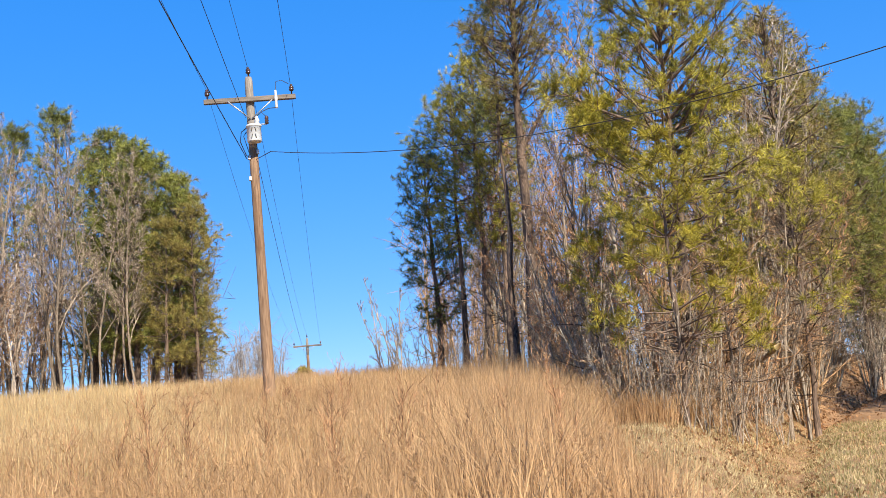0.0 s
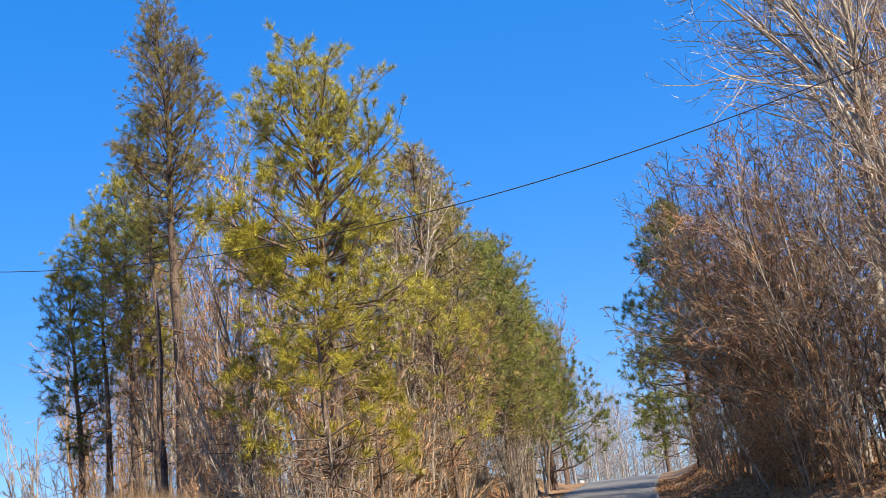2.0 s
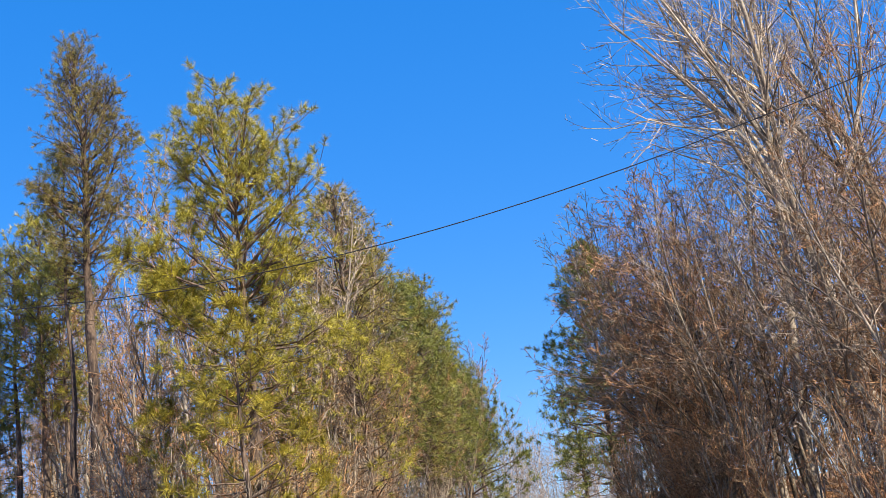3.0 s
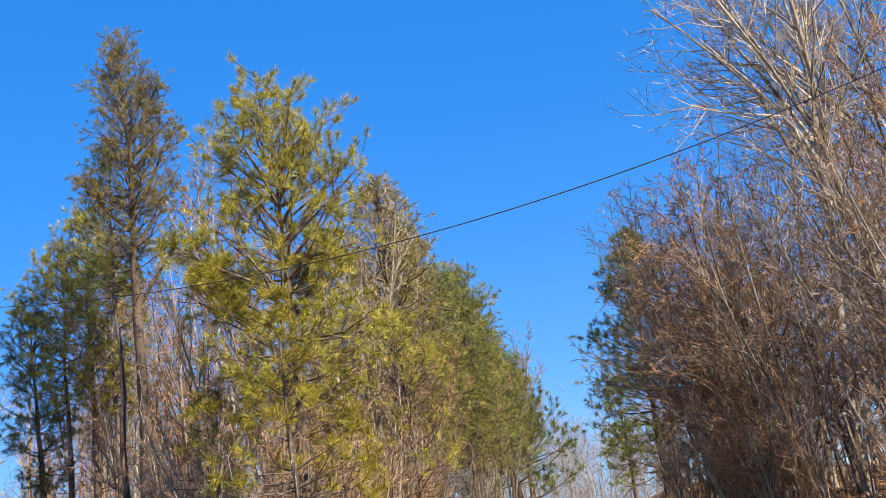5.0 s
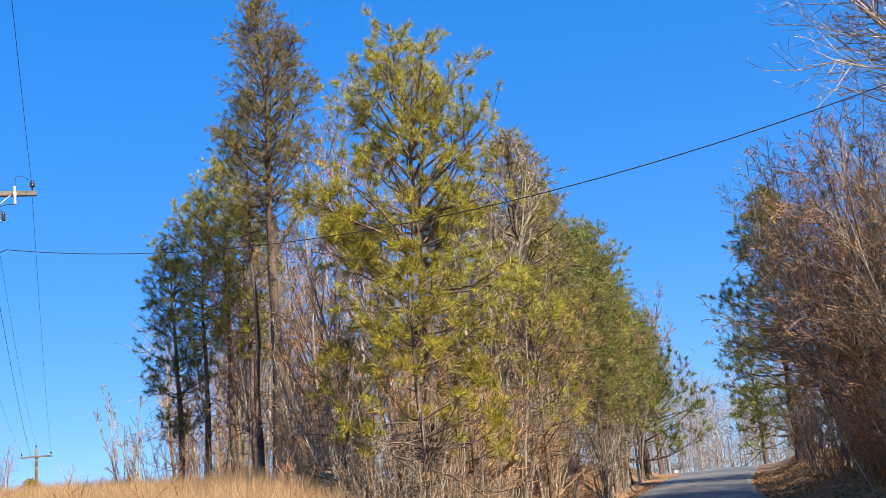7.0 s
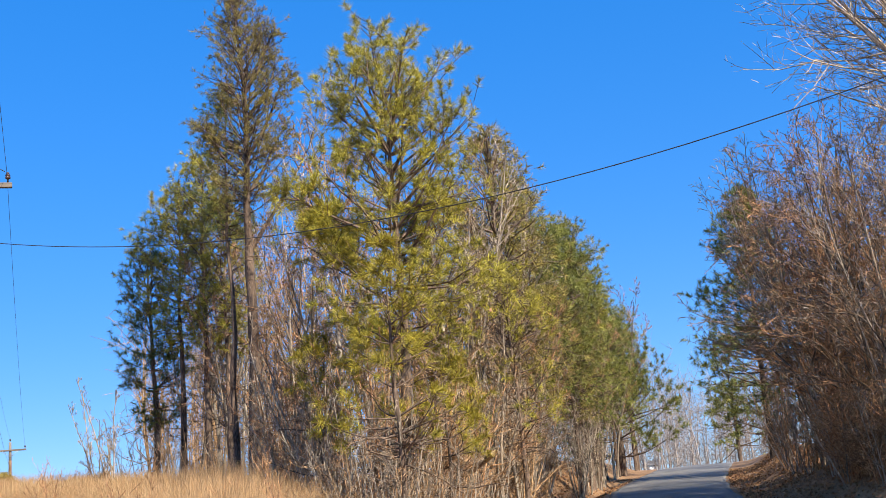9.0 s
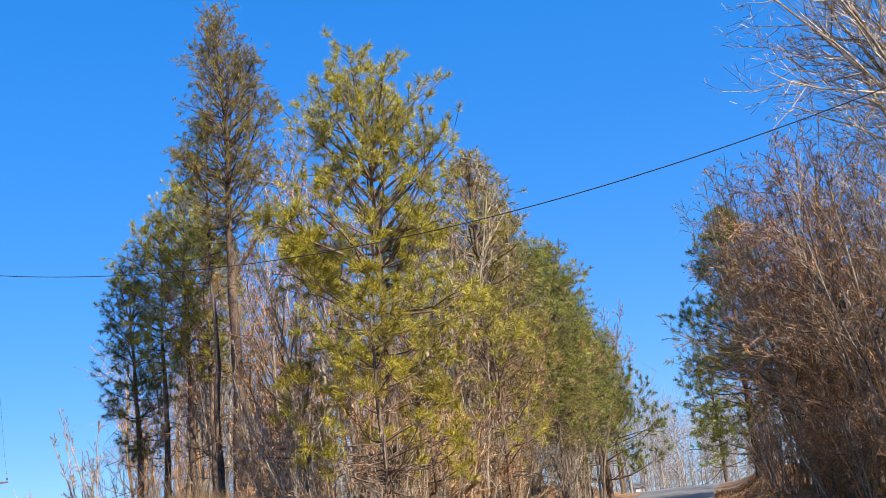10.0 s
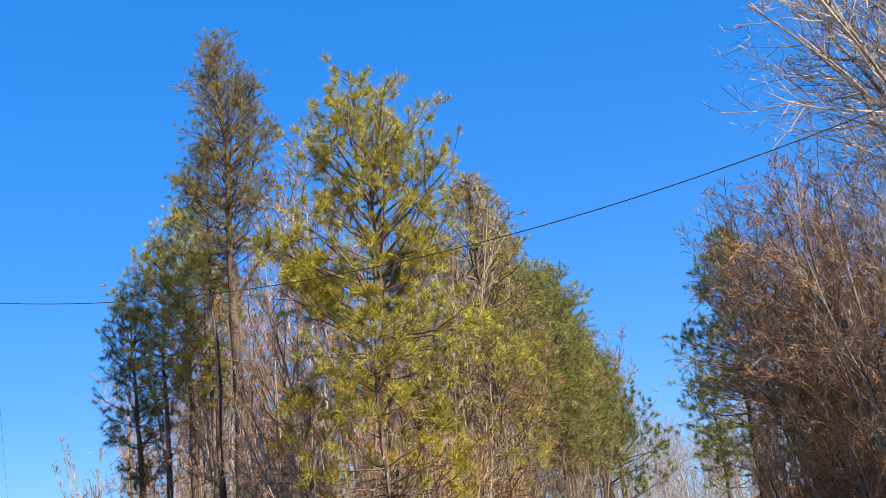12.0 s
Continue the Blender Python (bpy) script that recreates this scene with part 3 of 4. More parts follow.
# service drop across the road: parabola with its lowest point at 15.5 m
drop = []
for s in np.linspace(0, 38, 60):
    drop.append((0.12 + s * 0.6255, 31.9 - s * 0.7802, 7.85 + 0.0089 * (s - 15.5) ** 2 - (0.25 if s < 0.1 else 0)))
tagged(new("service_cable", pipe("service_cable", drop, 0.0105, 6, M_WIRE)), "black service cable hanging across in front of the pines", "cable", "power line cables")
ex, ey, ez = drop[-1]
root = tagged(new("utility_pole"), "plain brown wooden service pole beyond the road", "pole")
root.matrix_basis = pose(ex + 0.12, ey - 0.1, gz(ex, ey))
part("pole_shaft", lathe([(0.14, -0.4), (0.12, 6), (0.1, ez - gz(ex, ey) + 0.3)], 14), M_POLE, root)

# ---- main trees beside the road ----
x, y = at(20.7, 29.0)
place(pine("yellow-green loblolly pine with a broad open crown by the road bank", 11, 11.2, 0.16, 0.36, (1.3, 2.2, 2.7, 2.8, 2.8, 2.7, 2.6, 2.5, 2.5), 19, 6, M_NEEDLE,
           needles=74, length=0.23, width=0.013, twigs=8, needles_from=0.5, dead=26, crown_lift=64,
           forks=((0.55, 35, 3.0, 35), (0.53, 150, 2.6, 30), (0.63, 190, 2.8, 15))), x, y, 0, first=True)
x, y = at(20.3, 26.0)
place(pine("small yellowed pine in front of the thicket", 12, 6.7, 0.075, 0.22, (2.3, 2.0, 1.5, 1.0, 0.7, 0.4), 10, 4, M_NEEDLE_YELLOW,
           needles=76, length=0.27, width=0.013, twigs=4, needles_from=0.6, dead=34, bare_limbs=0.38), x, y, 0, first=True)
x, y = at(22.6, 29.3)
place(pine("young yellow-green pine leaning out over the ditch", 14, 4.6, 0.06, 0.4, (1.7, 1.6, 1.2, 0.8, 0.4), 6, 4, M_NEEDLE_YELLOW,
           needles=76, length=0.27, width=0.013, twigs=4, needles_from=0.6, bare_limbs=0.3), x, y, 0, first=True)
x, y = at(16.6, 29.5)
place(pine("thin yellow pine sapling at the thicket's edge", 15, 4.4, 0.05, 0.5, (1.1, 1.2, 0.9, 0.5), 5, 3, M_NEEDLE_YELLOW,
           needles=76, length=0.26, width=0.013, twigs=4, needles_from=0.6, bare_limbs=0.3), x, y, 0, first=True)
x, y = at(26.2, 37.5)
place(pine("green pine with long side branches over the bank", 16, 8.6, 0.09, 0.35, (2.4, 2.6, 2.2, 1.6, 0.9), 11, 4, M_NEEDLE,
           needles=44, length=0.26, width=0.016, twigs=5, needles_from=0.5, droop=-4, dead=20, bare_limbs=0.25), x, y, 0, first=True)
x, y = at(13.2, 45.0)
place(pine("very tall thin-crowned pine with dark scaly trunk at the field edge", 13, 20.3, 0.27, 0.54, (1.5, 2.0, 2.3, 2.4, 2.4, 2.2, 2.0, 1.9), 30, 5, M_NEEDLE_RUST,
           needles=30, length=0.2, width=0.015, twigs=8, dead=40, lean=(-0.3, 0), needles_from=0.35, bare_limbs=0.1, droop=8, crown_lift=52,
           forks=((0.47, -10, 5.2, 50), (0.58, 25, 3.2, 48), (0.62, 170, 2.6, 45), (0.66, -5, 3.6, 52), (0.74, 10, 3.0, 55), (0.8, -15, 2.6, 58))), x, y, 0, first=True)
rng = np.random.default_rng(40)
deep = [pine("tall green pine with a tufted rounded crown", 51, 14.0, 0.16, 0.5, (1.2, 2.0, 2.4, 2.3, 1.6), 14, 5, M_NEEDLE, 32, 0.30, 0.022, 6, dead=26),
        pine("rusty olive pine with thinning needles", 52, 13.0, 0.14, 0.34, (1.8, 2.4, 2.4, 1.9, 1.1), 15, 5, M_NEEDLE_RUST, 26, 0.28, 0.022, 5, dead=26, bare_limbs=0.25),
        pine("dark green roadside pine with low sweeping branches", 53, 12.5, 0.15, 0.32, (2.5, 2.9, 2.6, 2.1, 1.3), 15, 5, M_NEEDLE_DARK, 30, 0.30, 0.024, 6, dead=20)]
x, y = at(32.3, 82)
place(pine("spreading dark roadside pine with long low branches near the crest", 55, 10.2, 0.2, 0.12, (4.2, 4.6, 3.8, 3.0, 2.4, 1.4), 11, 6, M_NEEDLE_DARK, 46, 0.36, 0.036, 8,
           droop=0, needles_from=0.55, dead=8), x, y, 0, first=True)
x, y = at(8.7, 57)
place(pine("dark green slender pine at the end of the wood", 50, 11.6, 0.17, 0.28, (1.1, 1.8, 2.0, 1.8, 1.9, 1.8, 1.3), 15, 5, M_NEEDLE_DARK, 36, 0.28, 0.022, 7, dead=20), x, y, 0, first=True)
x, y = at(12.5, 46.0)
place(pine("slender grey pine close beside the tallest pine", 54, 16.5, 0.14, 0.62, (1.1, 1.5, 1.6, 1.4, 0.9), 12, 5, M_NEEDLE_DARK, 32, 0.24, 0.018, 5, dead=30), x, y, 0, first=True)
for i, (k, deg, dist, size) in enumerate(((0, 11.2, 53, 1.04), (1, 25.8, 42, 1.14), (2, 28.5, 51, 1.06), (0, 10.0, 55, 0.98), (1, 27.2, 45, 1.12), (2, 29.6, 57, 1.1), (2, 29.0, 61, 1.04),
                                        (1, 28.9, 54, 0.9), (2, 30.4, 62, 1.07), (0, 30.1, 66, 1.06), (2, 31.0, 70, 1.06), (1, 30.6, 60, 0.8), (2, 31.6, 70, 0.94), (1, 24.2, 42, 0.84), (2, 31.8, 80, 0.9),
                                        (2, 31.4, 66, 0.72), (0, 32.0, 90, 0.84), (2, 31.7, 84, 0.8), (2, 32.4, 94, 0.8), (0, 12.2, 52, 0.92))):
    place(deep[k], *at(deg, dist), rng.uniform(0, 360), size, rng.uniform(0.97, 1.03), "pines of the roadside wood", first=i < 3)

bare = [bare_tree("slender leafless grey-barked woodland tree", 60, 12.5, 0.10, 13, M_TWIG, M_BARK_GREY, 0.3, 52, (5, 4, 3), twig_r=0.012, limb_len=0.30),
        bare_tree("slender leafless tree with pale twigs", 61, 12.5, 0.10, 13, M_TWIG_PALE, M_BARK_PALE, 0.3, 56, (5, 4, 3), twig_r=0.012, limb_len=0.28),
        bare_tree("leafless reddish-twigged young tree", 62, 11.0, 0.08, 13, M_TWIG_RED, M_BARK_GREY, 0.25, 52, (5, 4, 3), twig_r=0.012, limb_len=0.32)]
spots = []
for i in range(62):
    deg = rng.uniform(9.5, 32.0)
    near = np.interp(deg, [8, 13, 17, 20, 24, 27, 29.5, 31.5], [58, 50, 38, 32, 36, 44, 56, 70])
    spots.append((*at(deg, near + abs(rng.normal(0, 8)) + 1), rng.uniform(0.85, 1.05)))
for deg, dist, size in ((24.0, 37, 0.6), (25.0, 36, 0.66), (25.8, 38, 0.7), (26.6, 40.5, 0.68), (27.4, 43, 0.75), (28.2, 46.5, 0.75), (15.4, 36, 0.8), (17.2, 32, 0.7), (18.4, 30.5, 0.6), (21.6, 31.5, 0.6)):
    spots.append((*at(deg, dist), size))
spread_out(rng, bare, spots, "bare trees of the roadside wood", 0.92, 1.06)

shrubs = [bare_tree("tangled leafless brown thicket shrub", 70, 5.4, 0.032, 6, M_TWIG, M_TWIG, 0.1, 40, (3, 3, 2), 4, twig_r=0.008, rise=0.02, crook=0.2, limb_len=0.4, name="shrub", category="shrub"),
          bare_tree("reddish leafless thicket shrub with a few dead leaves", 71, 5.0, 0.028, 6, M_TWIG_RED, M_TWIG_RED, 0.1, 40, (3, 3, 2), 4, 70, 0.008, rise=0.02, crook=0.2, limb_len=0.42, name="shrub", category="shrub"),
          bare_tree("pale upright leafless sapling clump", 72, 6.4, 0.038, 6, M_TWIG_PALE, M_BARK_PALE, 0.2, 58, (3, 3, 2), 4, twig_r=0.009, limb_len=0.3, name="shrub", category="shrub")]
spots = []
for i in range(76):
    front = i < 40
    deg = rng.uniform(14.2, 24.5) if front else rng.uniform(23.0, 31.5)
    near = np.interp(deg, [13, 15, 17, 19, 20.5, 22, 24, 27, 29.5, 31.5], [43, 36, 29, 27.2, 28.2, 31, 36, 43, 54, 69])
    spots.append((*at(deg, near + abs(rng.normal(0, 2.2))), rng.uniform(0.6, 1.15) if front else rng.uniform(0.75, 1.1)))
for deg, dist, size in ((17.6, 26.6, 0.46), (18.2, 27.0, 0.6), (18.9, 26.4, 0.5), (19.5, 26.2, 0.46), (20.1, 26.8, 0.6), (20.9, 27.2, 0.5), (21.6, 28.0, 0.55), (22.3, 29.2, 0.6),
                        (22.9, 31, 0.6), (17.0, 27.4, 0.5), (18.5, 25.6, 0.34), (19.8, 25.6, 0.34), (16.3, 28.6, 0.5), (21.2, 26.6, 0.34), (18.0, 25.9, 0.4), (19.2, 25.4, 0.36), (20.4, 25.9, 0.42), (21.8, 27.2, 0.4), (22.6, 28.2, 0.42), (23.3, 29.6, 0.45), (23.9, 31.6, 0.5),
                        (24.6, 33.6, 0.5), (15.4, 31, 0.5), (14.6, 35, 0.55), (13.6, 43, 0.6), (12.2, 47, 0.6), (10.6, 51, 0.6), (9.4, 54, 0.6), (8.0, 55, 0.6), (11.4, 50, 0.6), (7.2, 54, 0.5)):
    spots.append((*at(deg, dist), size))
for i, (x, y, size) in enumerate(spots):
    model = shrubs[i] if i < 3 else shrubs[2] if i >= 40 and i % 3 else shrubs[i % 3]
    place(model, x, y, rng.uniform(0, 360), size, rng.uniform(0.9, 1.1), "thicket shrubs along the bank", first=i < 3)

# ---- woods on the far side of the road ----
tall_a = bare_tree("tall pale leafless tree with limbs fanning from a high fork", 80, 24.0, 0.27, 9, M_TWIG_PALE, M_BARK_PALE, climb=58, kids=(9, 8, 4), twig_r=0.0085,
                   rise=0.055, crook=0.10, fork=0.50, sweep=(-0.05, 0))
tall_b = bare_tree("tall pale leafless tree with spreading limbs", 81, 20.5, 0.2, 15, M_TWIG_PALE, M_BARK_PALE, 0.34, 48, (7, 7, 4), twig_r=0.0085, limb_len=0.34, rise=0.05, crook=0.08,
                   sweep=(-0.07, 0), taper=0.85)
place(tall_a, *at(50.4, 40.0), -50, first=True)
place(tall_b, *at(46.8, 40.0), -46, first=True)
for model, deg, dist, turn, size in ((tall_b, 45.4, 47, -70, 0.84), (tall_b, 48.6, 47, -20, 0.95), (tall_a, 53.6, 43, -80, 0.98), (tall_b, 56.5, 39, -40, 0.95)):
    place(model, *at(deg, dist), turn, size)
x, y = at(37.9, 66.0)
place(pine("dark green pine reaching over the road edge", 90, 14.5, 0.2, 0.1, (3.0, 3.6, 3.4, 3.1, 2.7, 2.2, 1.6), 18, 7, M_NEEDLE_DARK, 46, 0.32, 0.028, 8, droop=-2, needles_from=0.5), x, y, 0, first=True)
x, y = at(36.4, 104.0)
place(pine("dark distant pine beside the road crest", 91, 10.4, 0.16, 0.14, (3.4, 3.6, 3.0, 2.4, 2.2, 1.4), 12, 5, M_NEEDLE_DARK, 30, 0.42, 0.042, 6, bare_limbs=0.2), x, y, 0, first=True)
rb = [bare_tree("leafless red-brown woodland tree with arching branches", 82, 12.5, 0.085, 14, M_TWIG_RED, M_BARK_GREY, 0.14, 38, (6, 4, 3), twig_r=0.011, limb_len=0.38, rise=0.02, crook=0.13,
                lean=(-0.14, 0), sweep=(-0.10, 0)),
      bare_tree("leafless brown woodland tree with arching branches", 83, 12.5, 0.10, 14, M_TWIG, M_BARK_GREY, 0.14, 38, (6, 4, 3), twig_r=0.011, limb_len=0.38, rise=0.02, crook=0.13,
                lean=(-0.10, 0), sweep=(-0.10, 0)),
      bare_tree("slender pale leafless tree leaning towards the road", 84, 12.5, 0.08, 12, M_TWIG_PALE, M_BARK_PALE, 0.25, 45, (5, 4, 3), twig_r=0.011, limb_len=0.34, rise=0.03, crook=0.10,
                lean=(-0.17, 0), sweep=(-0.08, 0))]
spots = []
for i in range(58):
    deg = rng.uniform(40.4, 44) if i < 16 else rng.uniform(40, 59)
    near = np.interp(deg, [38, 41, 45, 50, 58], [52, 42, 36, 33, 30])
    size = np.interp(deg, [38.6, 40, 42, 46, 52], [0.82, 0.95, 0.98, 0.9, 0.98])
    spots.append((deg, near + abs(rng.normal(0, 7)), size * rng.uniform(0.85, 1.05)))
for i, (deg, dist, s) in enumerate(spots):
    place(rb[i % 3], *at(deg, dist), -deg + rng.normal(0, 40), s, rng.uniform(0.92, 1.08), "bare trees across the road", first=i < 3)
spots = []
for i in range(66):
    deg = rng.uniform(37.6, 43) if i < 24 else rng.uniform(40, 57)
    near = np.interp(deg, [37, 41, 45, 50, 58], [56, 40, 34, 31, 28])
    spots.append((*at(deg, near + abs(rng.normal(0, 3))), rng.uniform(0.6, 1.0)))
for i in range(18):
    spots.append((*at(44.5 + 13 * (i + rng.uniform(0, 1)) / 18, rng.uniform(40, 52)), rng.uniform(0.85, 1.1)))
for i, (x, y, s) in enumerate(spots):
    place(shrubs[i % 3], x, y, rng.uniform(0, 360), s, 1.0, "thicket shrubs across the road")

# ---- wood behind the field ----
lp = [pine("tall open-crowned green pine in the wood behind the field", 100, 18.5, 0.2, 0.5, (1.5, 2.4, 2.6, 2.4, 2.0), 12, 5, M_NEEDLE_DARK, 30, 0.36, 0.03, 6, dead=24, droop=10),
      pine("dense green pine column at the wood's end", 101, 15.0, 0.18, 0.2, (1.5, 2.0, 2.2, 2.1, 1.4), 17, 5, M_NEEDLE_DARK, 32, 0.36, 0.032, 6),
      pine("olive-brown pine with fading lower needles", 104, 13.5, 0.16, 0.2, (1.7, 2.1, 2.1, 1.9, 1.2), 15, 5, M_NEEDLE_RUST, 30, 0.36, 0.03, 5, bare_limbs=0.15)]
for i, (k, deg, dist, size) in enumerate(((0, -9.4, 70, 0.92), (1, -4.9, 66, 0.93), (2, -3.0, 64, 0.78), (0, -11.3, 70, 0.86), (1, -6.7, 68, 1.05), (1, -5.8, 66, 0.98), (2, -4.0, 68, 0.98),
                                        (1, -3.7, 65, 0.84), (2, -3.4, 70, 0.92), (1, -7.7, 73, 1.06), (0, -12.9, 74, 0.95), (2, -4.5, 63, 0.72), (2, -2.9, 68, 0.66), (1, -6.2, 72, 1.0))):
    place(lp[k], *at(deg, dist), rng.uniform(0, 360), size, 1.0, "pines behind the field", first=i < 3)
lb = [bare_tree("tall pale leafless tree at the field edge", 102, 15.0, 0.10, 13, M_TWIG_PALE, M_BARK_GREY, 0.25, 55, (5, 5, 3), twig_r=0.014, limb_len=0.26),
      bare_tree("leafless tree with hanging russet leaves", 103, 10.0, 0.1, 13, M_TWIG_PALE, M_BARK_PALE, 0.15, 45, (5, 4, 3), leaf_count=1300, twig_r=0.018, limb_len=0.32)]
spots = [(*at(-8.5, 66), 0.9), (*at(-11.4, 58), 0.75)] + [(*at(-14.5 + 8.8 * (i + rng.uniform(0, 1)) / 30, rng.uniform(59, 72)), rng.uniform(0.75, 0.95)) for i in range(30)]
for i, (x, y, s) in enumerate(spots):
    place(lb[1] if i == 1 or (i > 1 and x < -12 and i % 3 == 0) else lb[0], x, y, rng.uniform(0, 360), s, rng.uniform(0.92, 1.08), "bare trees behind the field", first=i < 2)

# ---- distance ----
def far_wood(name, label, seed, count, deg0, deg1, d0, d1, h0, h1, thick, mat):
    """Many bare far-off trees as one mass."""
    rng = np.random.default_rng(seed)
    segs = []
    for i in range(count):
        x, y = at(rng.uniform(deg0, deg1), rng.uniform(d0, d1))
        z, h = gz(x, y), rng.uniform(h0, h1)
        axis, _ = wander(rng, (x, y, z - 0.3), (0, 0, 1), h, 5, 0.05, 0.06)
        add_line(segs, axis, thick, thick * 0.25)
        for k in range(16):
            f = rng.uniform(0.15, 0.98)
            b = np.array([np.interp(f * 5, range(6), axis[:, c]) for c in range(3)])
            d = rng.normal(0, 0.6, 3) + (0, 0, 0.7)
            line, _ = wander(rng, b, d / np.linalg.norm(d), h * rng.uniform(0.15, 0.32), 3, 0.1, 0.15)
            add_line(segs, line, thick * 0.34, thick * 0.15)
            for q in range(5):
                b2 = line[rng.integers(1, 4)]
                d2 = rng.normal(0, 0.7, 3) + (0, 0, 0.4)
                segs.append((*b2, *(b2 + d2 * h * 0.09), thick * 0.17, thick * 0.1))
    return tagged(new(name, tubes(name, segs, 3, mat)), label, "woods", kind="stuff")


# the haze over these woods and the scrub lies in their grey twig colour
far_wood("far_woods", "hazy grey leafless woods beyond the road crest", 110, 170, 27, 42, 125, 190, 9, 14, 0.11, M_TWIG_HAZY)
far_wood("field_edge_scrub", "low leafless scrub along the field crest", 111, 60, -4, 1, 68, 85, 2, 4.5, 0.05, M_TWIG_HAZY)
far_wood("field_woods", "brown leafless woods behind the far field edge", 114, 75, -17, -2.6, 70, 95, 8, 13, 0.09, M_TWIG)
far_wood("back_woods", "brown leafless woods behind the pines", 112, 130, 8.2, 26, 62, 100, 6, 11, 0.08, M_TWIG)
# dark bark colour supplies the shaded gaps behind the trees across the road
far_wood("deep_woods", "leafless woods deep behind the roadside trees, coloured dark brown as in shade", 113, 105, 40.5, 62, 50, 82, 10, 15, 0.10, M_BARK_SHADE)

# ---- grasses ----
def blades(name, x, y, rng, height, width, bend, mat, label):
    """Bent two-piece blades standing on the ground."""
    n = len(x)
    z = ground_z(x, y)
    h = height * rng.uniform(0.55, 1.15, n)
    az = rng.uniform(0, 2 * np.pi, n)
    lean = bend * np.abs(rng.normal(0, 1, n))
    side = rng.uniform(0, 2 * np.pi, n)
    w = width * rng.uniform(0.7, 1.3, n)
    sx, sy = np.cos(side) * w / 2, np.sin(side) * w / 2
    mx, my = x + np.cos(az) * lean * h * 0.35, y + np.sin(az) * lean * h * 0.35
    tx, ty = x + np.cos(az) * lean * h, y + np.sin(az) * lean * h
    v = np.stack([np.stack([x - sx, y - sy, z - 0.03], 1), np.stack([x + sx, y + sy, z - 0.03], 1),
                  np.stack([mx + sx, my + sy, z + h * 0.6], 1), np.stack([mx - sx, my - sy, z + h * 0.6], 1),
                  np.stack([tx, ty, z + h * (1 - 0.3 * np.minimum(lean, 1) ** 2)], 1)], 1).reshape(-1, 3)
    b = np.arange(n)[:, None] * 5
    me = raw_mesh(name, v, [b + np.array([[0, 1, 2, 3]]), b + np.array([[3, 2, 4]])], mat)
    return tagged(new(name, me), label, "grass", kind="stuff")


def scatter(rng, n, deg0, deg1, d0, d1, power=1.0):
    """Points in a sector of the plan; a lower power crowds them towards the near end."""
    deg = np.radians(rng.uniform(deg0, deg1, n))
    d = d0 + (d1 - d0) * rng.uniform(0, 1, n) ** power
    return d * np.sin(deg), d * np.cos(deg)


def clumped(rng, x, y, per, reach):
    n = len(x) * per
    return np.repeat(x, per) + rng.normal(0, reach, n), np.repeat(y, per) + rng.normal(0, reach, n)


def field_side(x, y):
    """True where the tall grass of the field grows."""
    edge = np.interp(y, [0, 14, 22, 28, 34, 44, 60], [4.0, 4.25, 6.7, 8.5, 9.2, 10.0, 8.0])
    return x < edge + 0.5 * wave(x * 3, y * 3)


rng = np.random.default_rng(200)
x, y = clumped(rng, *scatter(rng, 12000, -16, 20, 6.5, 66, 0.75), 16, 0.11)
pale = smooth((-1.0 + 2.2 * wave(x * 0.9 + 5, y * 0.7) - np.degrees(np.arctan2(x, y))) / 7) * smooth((y - 12) / 8)
m = field_side(x, y) & (rng.uniform(0, 1, len(x)) > 0.85 * pale)
tall = 1.0 + 0.3 * np.exp(-((np.degrees(np.arctan2(x, y)) - 12) / 3.5) ** 2) + 0.16 * wave(x * 2.3, y * 2.1)
edge = np.interp(y, [0, 14, 22, 28, 34, 44, 60], [4.0, 4.25, 6.7, 8.5, 9.2, 10.0, 8.0]) - x
tall *= 0.6 + 0.4 * smooth(edge / 0.9)
blades("broomsedge_field", x[m], y[m], rng, 1.12 * tall[m], 0.0075, 0.36, M_SEDGE, "tall dry russet broomsedge grass covering the field slope")
x, y = clumped(rng, *scatter(rng, 7000, -16, 16, 12, 66, 0.9), 14, 0.10)
pale = smooth((1.5 + 2.2 * wave(x * 0.9 + 5, y * 0.7) - np.degrees(np.arctan2(x, y))) / 8) * smooth((y - 11) / 8)
m = field_side(x, y) & (rng.uniform(0, 1, len(x)) < 0.12 + 0.88 * pale)
tall = 1.0 + 0.16 * wave(x * 2.3, y * 2.1)
blades("straw_grass_field", x[m], y[m], rng, 1.06 * tall[m], 0.013, 0.2, M_STRAW, "tall pale straw-coloured dry grass in the field")
x, y = scatter(rng, 85000, 14, 35, 13, 40, 0.75)
off, _ = road_near(x, y)
m = ~field_side(x, y) & (off < -HALF - 0.05) & (y < 40)
g = m & (rng.uniform(0, 1, len(x)) < np.where(-off < ditch_off(y), 0.45, 0.08))
blades("verge_grass", x[m & ~g], y[m & ~g], rng, 0.15, 0.008, 1.1, M_TURF, "short dry mown winter grass on the road verge")
blades("green_verge_grass", x[g], y[g], rng, 0.09, 0.008, 0.9, M_TURF_GREEN, "short green grass among the dry verge grass")

x, y = clumped(rng, *scatter(rng, 900, 14.8, 22.5, 24.5, 30, 1.0), 14, 0.09)
m = ~field_side(x, y) & (x < np.interp(y, [22, 26, 30], [7.2, 10.2, 12.5]))
blades("rank_grass", x[m], y[m], rng, 0.7, 0.009, 0.35, M_SEDGE, "tan rank grass at the foot of the thicket")

